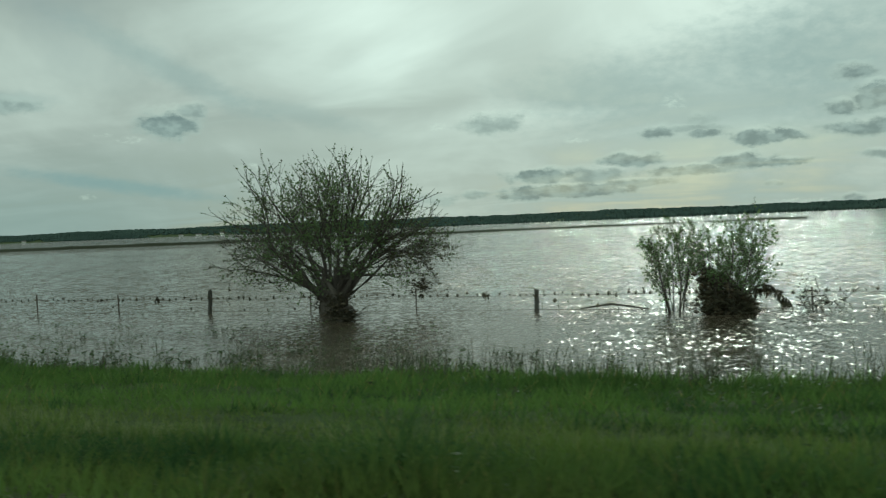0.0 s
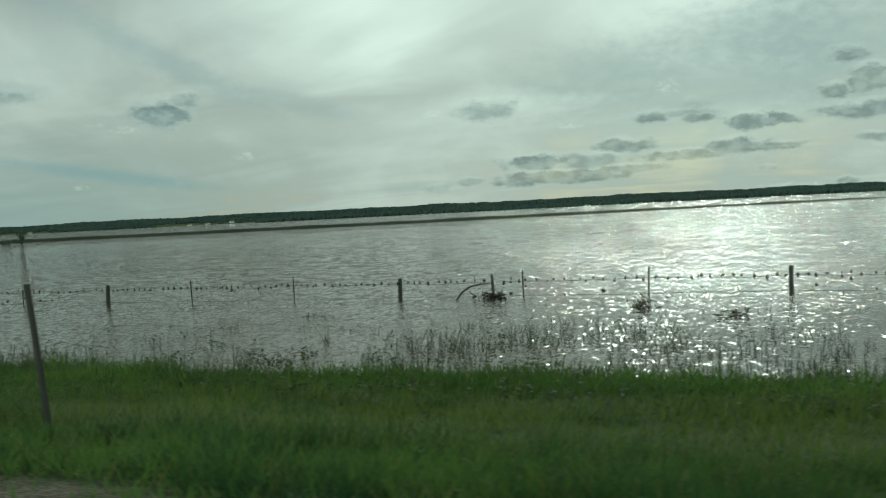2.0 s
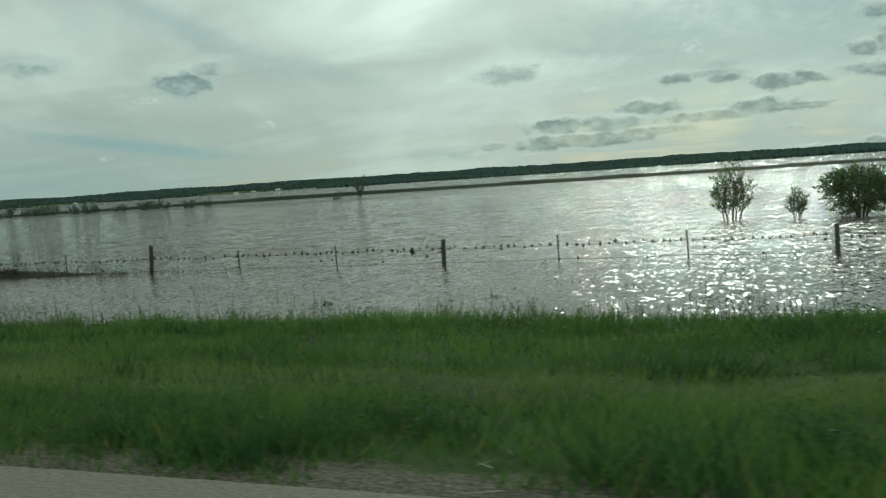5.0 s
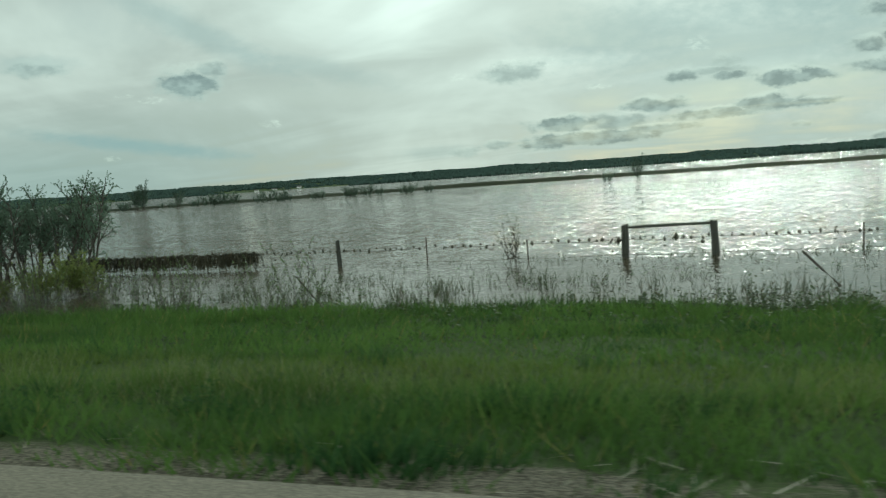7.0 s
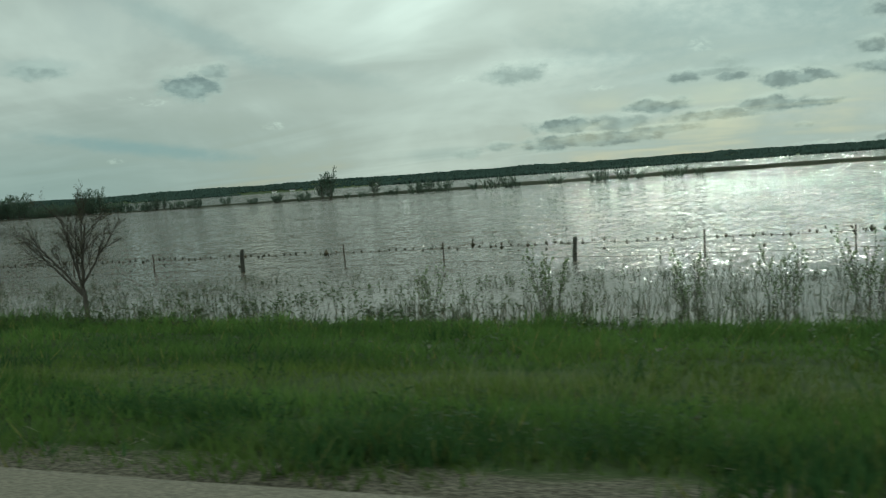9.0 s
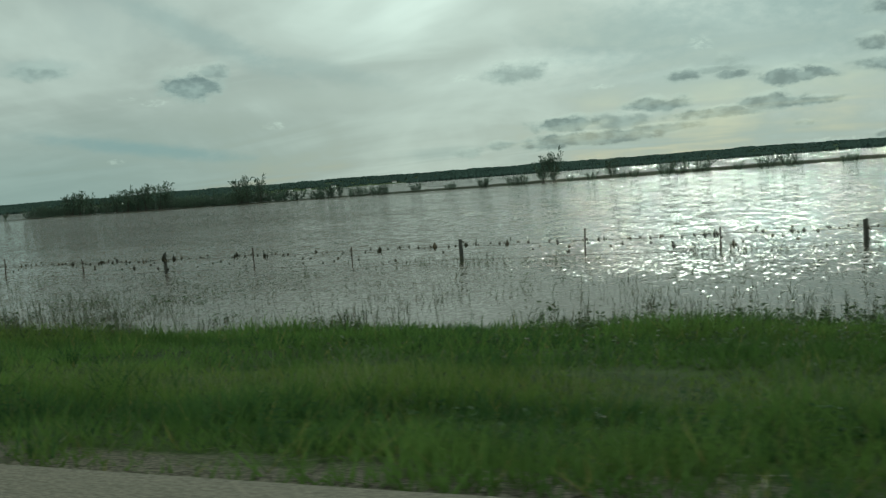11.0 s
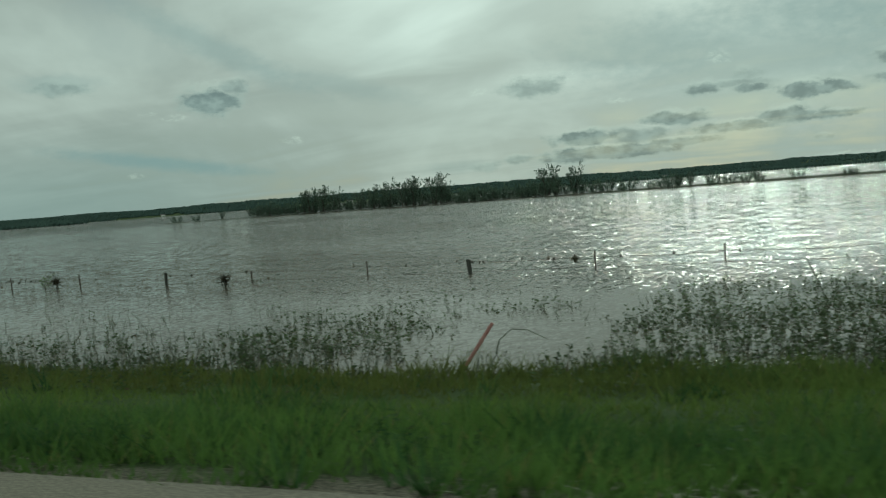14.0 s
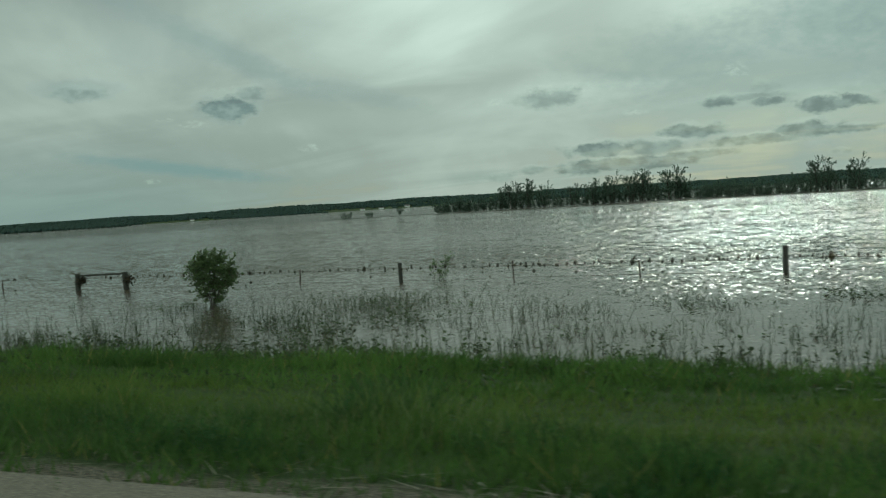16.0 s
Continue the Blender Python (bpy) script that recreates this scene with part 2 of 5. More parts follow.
# the strip of bank that stood under the flood is silted and dull
_m = GRASS.node_tree
_n = Net(_m)
_p = place(_n)
_at = _n.add("SeparateXYZ", i0=_p)
_dull = _n.noise(_n.add("Mapping", Vector=_p, Scale=(0.12, 0.5, 1.0)), 0.35, 3.0, 0.6)
_dull = _n.ramp(_dull, 0.50, 0.72, 0.0, 0.4)
_silted = _n.math("MULTIPLY", _n.ramp(_at.outputs["X"], -385.0, -402.0), _n.math("MULTIPLY", _n.ramp(_at.outputs["X"], -440.0, -425.0), _n.ramp(_at.outputs["Y"], 8.2, 9.8, 0.0, 0.75)))
_bsdf = _m.nodes["Principled BSDF"]
_green = _bsdf.inputs["Base Color"].links[0].from_socket
_mixed = _n.mix(_n.math("MAXIMUM", _dull, _silted), _green, rgb(0.10, 0.105, 0.03))
# the strip that was mown is shorter and more olive
_strip = _n.math("ADD", _at.outputs["Y"], _n.math("MULTIPLY", _n.math("SUBTRACT", _n.noise(_n.add("Mapping", Vector=_p, Scale=(0.15, 0.4, 1.0)), 0.6, 3.0, 0.6), 0.5), 2.4))
_mixed = _n.mix(_n.math("MULTIPLY", _n.math("MULTIPLY", _n.ramp(_strip, 6.4, 7.2), _n.ramp(_strip, 9.8, 8.8)), 0.5), _mixed, rgb(0.145, 0.19, 0.045))
_n.plug(_mixed, _bsdf.inputs["Base Color"])
_n.plug(_mixed, [q for q in _m.nodes if q.bl_idname == "ShaderNodeBsdfTranslucent"][0].inputs["Color"])
BARK = bark_material("bark", (0.036, 0.032, 0.027), (0.10, 0.09, 0.076))
POST = bark_material("weathered_post", (0.022, 0.022, 0.019), (0.085, 0.085, 0.073), 22.0)
STEEL, _n = material("rusted_steel", 0.7, 0.6)
_n.plug(_n.mix(_n.noise(place(_n), 18.0, 4.0), rgb(0.035, 0.032, 0.03), rgb(0.11, 0.075, 0.05)), _n.bsdf.inputs["Base Color"])
RED, _n = material("faded_red_paint", 0.7)
_n.plug(_n.mix(_n.noise(place(_n), 9.0, 5.0), rgb(0.20, 0.06, 0.05), rgb(0.35, 0.20, 0.17)), _n.bsdf.inputs["Base Color"])
WHITE, _n = material("white_paint", 0.5)
_n.plug(_n.mix(_n.noise(place(_n), 6.0, 4.0), rgb(0.70, 0.70, 0.67), rgb(0.82, 0.82, 0.80)), _n.bsdf.inputs["Base Color"])
ROOF, _n = material("grey_roof", 0.8)
_n.plug(_n.mix(_n.noise(place(_n), 0.8, 4.0), rgb(0.10, 0.09, 0.09), rgb(0.2, 0.18, 0.17)), _n.bsdf.inputs["Base Color"])

ASPHALT, _n = material("asphalt", 0.85, spec=0.3)
_fine = _n.noise(place(_n), 45.0, 4.0, 0.75)
_wide = _n.noise(_n.add("Mapping", Vector=place(_n), Scale=(0.12, 1.0, 1.0)), 0.8, 4.0)
_n.plug(_n.mix(_n.math("ADD", _n.math("MULTIPLY", _n.ramp(_fine, 0.36, 0.64), 0.6), _n.math("MULTIPLY", _wide, 0.4)), rgb(0.085, 0.078, 0.06), rgb(0.31, 0.285, 0.225)), _n.bsdf.inputs["Base Color"])
bump(_n, _fine, 0.5, 0.006)

# one ground: gravel beside the asphalt, turf on the bank, silt under the water
GROUND, _n = material("ground", 0.95, spec=0.15)
_p = place(_n)
_y = _n.add("SeparateXYZ", i0=_p).outputs["Y"]
_z = _n.add("SeparateXYZ", i0=_p).outputs["Z"]
_grain = _n.noise(_p, 35.0, 4.0, 0.7)
_patch = _n.noise(_n.add("Mapping", Vector=_p, Scale=(0.4, 1.0, 1.0)), 0.6, 5.0, 0.6)
_gravel = _n.mix(_n.ramp(_grain, 0.35, 0.68), rgb(0.045, 0.042, 0.03), rgb(0.23, 0.21, 0.165))
_turf = _n.mix(_n.ramp(_n.math("ADD", _n.math("MULTIPLY", _patch, 0.6), _n.math("MULTIPLY", _grain, 0.4)), 0.35, 0.65), rgb(0.024, 0.044, 0.012), rgb(0.066, 0.10, 0.028))
_silt = _n.mix(_patch, rgb(0.028, 0.029, 0.019), rgb(0.062, 0.057, 0.04))
_edge = _n.math("ADD", _y, _n.math("MULTIPLY", _n.noise(_n.add("Mapping", Vector=_p, Scale=(0.5, 1.0, 1.0)), 1.6, 5.0, 0.7), 1.9))
_col = _n.mix(_n.ramp(_edge, 5.15, 5.6), _gravel, _turf)
_col = _n.mix(_n.math("MAXIMUM", _n.math("MULTIPLY", _n.ramp(_z, 0.06, -0.06), _n.ramp(_y, 8.0, 9.0)), _n.math("MULTIPLY", _n.ramp(_y, 23.0, 24.0), _n.ramp(_y, 300.0, 200.0))), _col, _silt)
_n.plug(_col, _n.bsdf.inputs["Base Color"])
bump(_n, _grain, 0.7, 0.02)

BANK, _n = material("mud_bank", 0.95, spec=0.15)
_patch = _n.noise(place(_n), 1.1, 6.0, 0.65)
_n.plug(_n.mix(_patch, rgb(0.022, 0.03, 0.018), rgb(0.05, 0.055, 0.032)), _n.bsdf.inputs["Base Color"])
bump(_n, _patch, 0.6, 0.08)

# brown flood water, ruffled by wind: ripples, chop and slow wide streaks of calmer water
WATER, _n = material("flood_water", 0.03, spec=0.23)
_n.bsdf.inputs["IOR"].default_value = 1.33
_p = place(_n)
_silt = _n.noise(_n.add("Mapping", Vector=_p, Scale=(0.3, 1.0, 1.0)), 0.05, 4.0)
_n.plug(_n.mix(_silt, rgb(0.077, 0.064, 0.044), rgb(0.098, 0.083, 0.058)), _n.bsdf.inputs["Base Color"])
_turned = _n.add("Mapping", Vector=_p, Rotation=(0, 0, 0.2), Scale=(1.0, 0.55, 1.0))
_half = (0.5, 0.5, 0.5)
_fine = _n.vec("SUBTRACT", _n.noise(_turned, 13.0, 2.0, 0.62, 0.5).outputs["Color"], _half)
_rip = _n.vec("SUBTRACT", _n.noise(_turned, 6.5, 3.0, 0.62, 0.5).outputs["Color"], _half)
_chop = _n.vec("SUBTRACT", _n.noise(_turned, 2.6, 3.0, 0.6, 0.3).outputs["Color"], _half)
# out in the open the wind has drawn the waves into longer trains
_open = _n.add("SeparateXYZ", i0=_p)
_trains = _n.add("CombineXYZ", X=_n.math("MULTIPLY", _open.outputs["X"], 1.1), Y=_n.math("MULTIPLY", _n.math("LOGARITHM", _n.math("ADD", _n.math("MAXIMUM", _open.outputs["Y"], 5.0), 4.0), 2.71828), 52.0), Z=0.0)
_swell = _n.vec("SCALE", _n.vec("SUBTRACT", _n.noise(_trains, 1.0, 3.0, 0.6, 0.4).outputs["Color"], _half))
_n.plug(_n.ramp(_open.outputs["Y"], 18.0, 45.0, 0.35, 1.0), _swell.inputs["Scale"])
_chop = _n.vec("SCALE", _chop)
_n.plug(_n.ramp(_open.outputs["Y"], 18.0, 45.0, 0.4, 1.0), _chop.inputs["Scale"])
_calm = _n.ramp(_n.noise(_n.add("Mapping", Vector=_p, Scale=(0.25, 1.0, 1.0)), 0.045, 4.0, 0.6), 0.38, 0.62, 0.55, 1.0)
_where = _n.add("SeparateXYZ", i0=_p)
_lee = _n.ramp(_where.outputs["Y"], 14.0, 38.0, 0.46, 1.0)
# the bar of silt shelters the water behind it
_behind = _n.math("MULTIPLY", _n.ramp(_where.outputs["Y"], 29.0, 26.0), _n.math("MULTIPLY", _n.ramp(_where.outputs["X"], -226.0, -205.0), _n.ramp(_where.outputs["X"], -150.0, -168.0)))
_lee = _n.math("MULTIPLY", _lee, _n.math("SUBTRACT", 1.0, _n.math("MULTIPLY", _behind, 0.45)))
# and further along weeds and willows calm the shallows
_quiet = _n.math("MULTIPLY", _n.ramp(_where.outputs["Y"], 25.0, 18.0), _n.ramp(_where.outputs["X"], -236.0, -262.0))
_lee = _n.math("MULTIPLY", _lee, _n.math("SUBTRACT", 1.0, _n.math("MULTIPLY", _quiet, 0.5)))
_slope = _n.vec("ADD", _n.vec("MULTIPLY", _rip, (2.1, 1.3, 0.0)), _n.vec("MULTIPLY", _chop, (1.4, 0.8, 0.0)))
_slope = _n.vec("ADD", _slope, _n.vec("MULTIPLY", _fine, (2.3, 1.4, 0.0)))
_slope = _n.vec("ADD", _slope, _n.vec("MULTIPLY", _swell, (1.15, 1.2, 0.0)))
_slope = _n.vec("SCALE", _slope)
_n.plug(_n.math("MULTIPLY", _calm, _lee), _slope.inputs["Scale"])
_facing = _n.add("CombineXYZ", X=0.0, Y=_n.ramp(_where.outputs["Y"], 13.0, 38.0, -0.02, -0.1), Z=1.0)
_n.plug(_n.vec("NORMALIZE", _n.vec("ADD", _slope, _facing)), _n.bsdf.inputs["Normal"])

# ---------- small tools for meshes ----------
def lattice(ix, iy, seed):
    h = np.sin(ix * 127.1 + iy * 311.7 + seed * 74.7) * 43758.5453
    return h - np.floor(h)


def vnoise(x, y, seed=0):
    """Smooth value noise, 0 to 1, on arrays."""
    x, y = np.asarray(x, float), np.asarray(y, float)
    ix, iy = np.floor(x), np.floor(y)
    fx, fy = x - ix, y - iy
    fx, fy = fx * fx * (3 - 2 * fx), fy * fy * (3 - 2 * fy)
    a, b = lattice(ix, iy, seed), lattice(ix + 1, iy, seed)
    c, d = lattice(ix, iy + 1, seed), lattice(ix + 1, iy + 1, seed)
    return (a * (1 - fx) + b * fx) * (1 - fy) + (c * (1 - fx) + d * fx) * fy


def fbm(x, y, seed=0):
    return vnoise(x, y, seed) * 0.55 + vnoise(x * 2.1, y * 2.1, seed + 1) * 0.3 + vnoise(x * 4.3, y * 4.3, seed + 2) * 0.15


def array_mesh(name, verts, faces, mat, smooth=False):
    """A mesh from numpy arrays; all faces have the same number of corners."""
    me = bpy.data.meshes.new(name)
    n, k = faces.shape
    me.vertices.add(len(verts))
    me.vertices.foreach_set("co", np.ascontiguousarray(verts, np.float32).ravel())
    me.loops.add(n * k)
    me.loops.foreach_set("vertex_index", np.ascontiguousarray(faces, np.int32).ravel())
    me.polygons.add(n)
    me.polygons.foreach_set("loop_start", np.arange(0, n * k, k, dtype=np.int32))
    if smooth:
        me.polygons.foreach_set("use_smooth", np.ones(n, bool))
    me.update(calc_edges=True)
    me.materials.append(mat)
    return me


def sheet(xs, ys, height):
    gx, gy = np.meshgrid(np.array(xs, float), np.array(ys, float))
    v = np.stack([gx, gy, height(gx, gy)], -1).reshape(-1, 3)
    n = len(xs)
    j, i = np.meshgrid(np.arange(len(ys) - 1), np.arange(n - 1), indexing="ij")
    a = (j * n + i).ravel()
    return v, np.stack([a, a + 1, a + n + 1, a + n], 1)


# ---------- the ground: road bed, bank, flooded field, far shore ----------
SHORE_X = [-520, -500, -466, -450, -435, -420, -405, -390, -375, -362, -355, -345, -330, -300, -270, -262, -248, -240, -225,
           -215, -200, -190, -178, -165, -140, -118, -110, -104, -98, -90, -77, -60, -48, -36, -20, 0, 40]
SHORE_Y = [  # along the same places
           14.0, 14.0, 14.2, 13.7, 13.7, 12.6, 12.1, 12.3, 12.5, 13.7, 15.4, 14.2, 14.3, 15.3, 16.2, 15.2, 14.6, 15.5, 15.5,
           16.8, 16.9, 15.5, 14.8, 15.4, 16.0, 17.0, 17.1, 15.2, 13.8, 14.0, 13.9, 13.7, 13.6, 15.1, 15.0, 14.9, 14.9]


def shore(x):
    # where the road lies lower the water comes nearer to it
    near = 1 - np.interp(x, [-480.0, -453.0, -424.0, -395.0, -352.0, -239.0], [0.095, 0.095, 0.08, 0.06, 0.035, 0.01])
    return (np.interp(x, SHORE_X, SHORE_Y) + 0.8) * near + (vnoise(np.asarray(x) * 0.35, 0.5, 7) - 0.5) * 0.9


def ridge(x):
    """How high the far shore rises."""
    return 12 + 9 * fbm(np.asarray(x) * 0.0022, 3.0, 21) + np.interp(x, [-2600, -1500, -900], [8.0, 6.0, 0.0])


def road_fall(x):
    """How far the road has come down towards the water, along its length."""
    return np.interp(x, [-470.0, -453.0, -424.0, -395.0, -352.0, -239.0, -84.0, 0.0], [0.285, 0.285, 0.25, 0.19, 0.12, 0.05, 0.01, 0.0])


def road_edge(x):
    return np.interp(x, [-470.0, -395.0, -352.0, -260.0, -225.0, -180.0, -98.0], [3.88, 3.9, 3.85, 3.76, 3.77, 3.81, 3.74])


def ground_z(x, y):
    x, y = np.asarray(x, float), np.asarray(y, float)
    s = shore(x)
    t = np.clip((y - 4.0) / (s - 4.0), 0, 1)
    top = 1.34 - road_fall(x)
    bank_z = top * (1 - t) ** 1.12 + (fbm(x * 0.45, y * 0.7, 3) - 0.5) * 0.16 * np.clip((y - 4.6) / 1.5, 0, 1) * np.clip((s - y) / 2, 0.15, 1)
    under = -0.075 * np.clip(y - s, 0, 7) - 0.02
    z = np.where(y < s, bank_z, under)
    z = np.where(y < 4.0, top - 0.1 * np.clip((3.8 - y) / 0.3, 0, 1), z)
    # a bar of silt that stands out of the water along the fence
    bar = np.exp(-((y - 27.7 - (fbm(x * 0.1, 1.0, 5) - 0.5) * 2.0) / 0.95) ** 2) * np.clip((x + 197) / 9, 0, 1) * np.clip((-157 - x) / 12, 0, 1)
    z = np.where(y > s, z + bar * 0.76, z)
    far = np.clip((y - 2440) / 330, 0, 1)
    z = np.where(y > 2400, -0.6 + (ridge(x) + 1.6) * far * far * (3 - 2 * far), z)
    return z


xs = list(np.linspace(-6000, -800, 40)) + list(np.arange(-760, -540, 20)) + list(np.arange(-530, 44, 1.5)) + list(np.arange(60, 400, 40)) + list(np.linspace(500, 6000, 30))
ys = [-4500, -1500, -300, -60, -15, -9.5, 0, 3.4, 3.7, 3.9, 4.0] + list(np.arange(4.25, 24, 0.5)) + list(np.arange(24, 32, 0.5)) + [34, 40, 80, 300, 1000, 2000, 2380, 2440] + list(np.arange(2460, 2800, 25)) + [3000, 3600, 4800]
v, f = sheet(xs, ys, ground_z)
ground = tagged(new("ground", array_mesh("ground", v, f, GROUND, True)), "grassy highway bank falling to a flooded field and wooded far shore", "ground", kind="structure")

v, f = sheet([-6000] + list(np.arange(-700, 101, 50)) + [6000], [9, 20, 40, 80, 160, 400, 1000, 2462], lambda x, y: x * 0)
water = tagged(new("water", array_mesh("water", v, f, WATER)), "brown wind-ruffled flood water covering a field", "water", kind="structure")

# asphalt slab of the highway with a slightly broken edge
bm = bmesh.new()
edge_n = 700
lines = []
for i in range(edge_n + 1):
    x = -700 + 900 * i / edge_n
    edge_y = float(road_edge(x)) + 0.05 * (float(fbm(x * 1.3, 0.2, 9)) - 0.5) * 2
    fall = float(road_fall(x))
    lines.append([bm.verts.new((x, yy, zz - fall)) for yy, zz in ((-9.0, 1.10), (-9.0, 1.36), (-2.6, 1.43), (edge_y - 0.03, 1.40), (edge_y, 1.385), (edge_y + 0.02, 1.10))])
for a, b in zip(lines, lines[1:]):
    for k in range(5):
        bm.faces.new((a[k], b[k], b[k + 1], a[k + 1]))
me = bpy.data.meshes.new("road")
bmesh.ops.recalc_face_normals(bm, faces=bm.faces)
bm.to_mesh(me), bm.free()
me.materials.append(ASPHALT)
road = tagged(new("road", me), "grey asphalt highway with a paved shoulder", "road", kind="structure")

# low dike across the flood
DIKE = [(8, 318), (-15, 327), (-60, 300), (-100, 268), (-150, 240), (-200, 228), (-250, 224), (-330, 208), (-400, 208), (-460, 219), (-530, 233), (-600, 242)]
bm = bmesh.new()
lines = []
px, py = [p[0] for p in DIKE][::-1], [p[1] for p in DIKE][::-1]
for x in np.arange(-600, 8.1, 2.0):
    c = float(np.interp(x, px, py))
    top = float(np.interp(x, [-600, -470, -440, -392, -352, -316, -270, -216, -116, -40, -14, -6, 8], [0.1, 0.15, 0.3, 0.5, 0.75, 0.8, 0.95, 0.95, 0.8, 0.5, 0.25, 0.7, 0.6]))
    top *= 0.75 + 0.5 * float(fbm(x * 0.12, 2.0, 31))
    wide = 2.0 + 2.0 * float(fbm(x * 0.07, 5.0, 33))
    lines.append([bm.verts.new((x, c + o * wide, z)) for o, z in ((-1.6, -0.4), (-0.8, top * 0.6), (-0.3, top), (0.4, top * 0.9), (0.9, top * 0.5), (1.6, -0.4))])
for a, b in zip(lines, lines[1:]):
    for k in range(5):
        bm.faces.new((a[k], b[k], b[k + 1], a[k + 1]))
me = bpy.data.meshes.new("dike")
bmesh.ops.recalc_face_normals(bm, faces=bm.faces)
bm.to_mesh(me), bm.free()
me.materials.append(BANK)
dike = tagged(new("dike", me), "long low dike just above the flood water", "dike", kind="structure")

# ---------- builders ----------
class Shape:
    """Collects tubes, leaves and facets for one mesh."""

    def __init__(self):
        self.v, self.f = [], []

    def tube(self, pts, radii, sides=5):
        base = len(self.v)
        for i, (p, r) in enumerate(zip(pts, radii)):
            d = (pts[min(i + 1, len(pts) - 1)] - pts[max(i - 1, 0)])
            d = d.normalized() if d.length > 1e-9 else Vector((0, 0, 1))
            a = d.orthogonal().normalized()
            b = d.cross(a)
            for k in range(sides):
                t = 2 * math.pi * k / sides
                self.v.append(p + (a * math.cos(t) + b * math.sin(t)) * r)
        for i in range(len(pts) - 1):
            for k in range(sides):
                a0, a1 = base + i * sides + k, base + i * sides + (k + 1) % sides
                self.f.append((a0, a1, a1 + sides, a0 + sides))
        last = base + (len(pts) - 1) * sides
        self.f.append(tuple(range(last, last + sides)))
        self.f.append(tuple(range(base + sides - 1, base - 1, -1)))

    def leaf(self, p, along, size, rng, slim=0.38):
        along = along.normalized()
        side = along.cross(Vector((rng.uniform(-1, 1), rng.uniform(-1, 1), rng.uniform(-1, 1))))
        if side.length < 1e-5:
            return
        side = side.normalized() * size * slim
        b = len(self.v)
        mid = p + along * size * 0.5
        self.v += [p, mid + side, p + along * size, mid - side]
        self.f.append((b, b + 1, b + 2, b + 3))

    def lump(self, p, r, rng, flat=1.0):
        b = len(self.v)
        for d in ((1, 0, 0), (0, 1, 0), (-1, 0, 0), (0, -1, 0), (0, 0, 1), (0, 0, -1)):
            k = r * rng.uniform(0.6, 1.25)
            self.v.append(p + Vector((d[0] * k, d[1] * k, d[2] * k * flat)))
        for i in range(4):
            j = (i + 1) % 4
            self.f.append((b + i, b + j, b + 4)), self.f.append((b + j, b + i, b + 5))

    def mesh(self, name, mat, smooth=False):
        me = bpy.data.meshes.new(name)
        me.from_pydata([tuple(p) for p in self.v], [], self.f)
        me.materials.append(mat)
        if smooth:
            for poly in me.polygons:
                poly.use_smooth = True
        me.update()
        return me


def part(name, shape, mat, parent, label="", smooth=False):
    ob = new(name, shape.mesh(name, mat, smooth))
    ob.parent = parent
    return tagged(ob, label)


def thing(name, label, category, group="", at=(0, 0, 0)):
    ob = new(name)
    ob.empty_display_size = 0.2
    ob.location = at
    return tagged(ob, label, category, group)


def unit(rng, up=0.0):
    v = Vector((rng.gauss(0, 1), rng.gauss(0, 1), rng.gauss(0, 1) + up))
    return v.normalized()


def limb(rng, p, d, length, segs, wiggle, lift):
    """Points along a bending branch."""
    pts, d = [p.copy()], d.normalized()
    for _ in range(segs):
        d = (d + Vector((rng.gauss(0, wiggle), rng.gauss(0, wiggle), rng.gauss(0, wiggle) + lift))).normalized()
        pts.append(pts[-1] + d * (length / segs))
    return pts


def taper(r0, r1, n):
    return [r0 + (r1 - r0) * i / (n - 1) for i in range(n)]


def branching(wood, leaves, rng, p, d, length, r, level, plan):
    """plan: for each level (children, share of length, angle, lift, wiggle, leaves at twigs, leaf size, first place of a child)."""
    kids, share, angle, lift, wiggle, leaf_n, leaf_size, first, *hidden = plan[level]
    segs = 5 if level == 0 else 3
    pts = limb(rng, p, d, length, segs, wiggle, lift)
    if not hidden:  # the last twigs of dense crowns are lost in their leaves
        wood.tube(pts, taper(r, r * 0.45, segs + 1), 6 if level == 0 else (4 if level == 1 else 3))
    for _ in range(leaf_n):
        k = rng.uniform(0.2, 1.0) * segs
        i = min(int(k), segs - 1)
        q = pts[i].lerp(pts[i + 1], k - i)
        leaves.leaf(q, (unit(rng, 0.3) + (pts[i + 1] - pts[i]).normalized() * 0.7), leaf_size * rng.uniform(0.6, 1.3), rng)
    if level + 1 < len(plan):
        for c in range(kids):
            k = (first + (1 - first) * (c + rng.random()) / kids) * segs
            i = min(int(k), segs - 1)
            q = pts[i].lerp(pts[i + 1], k - i)
            way_on = (pts[i + 1] - pts[i]).normalized()
            out = way_on.cross(unit(rng)).normalized()
            dd = way_on * math.cos(angle) + out * math.sin(angle)
            branching(wood, leaves, rng, q, dd, length * share * rng.uniform(0.7, 1.2) * (1.15 - 0.4 * k / segs), r * 0.44, level + 1, plan)


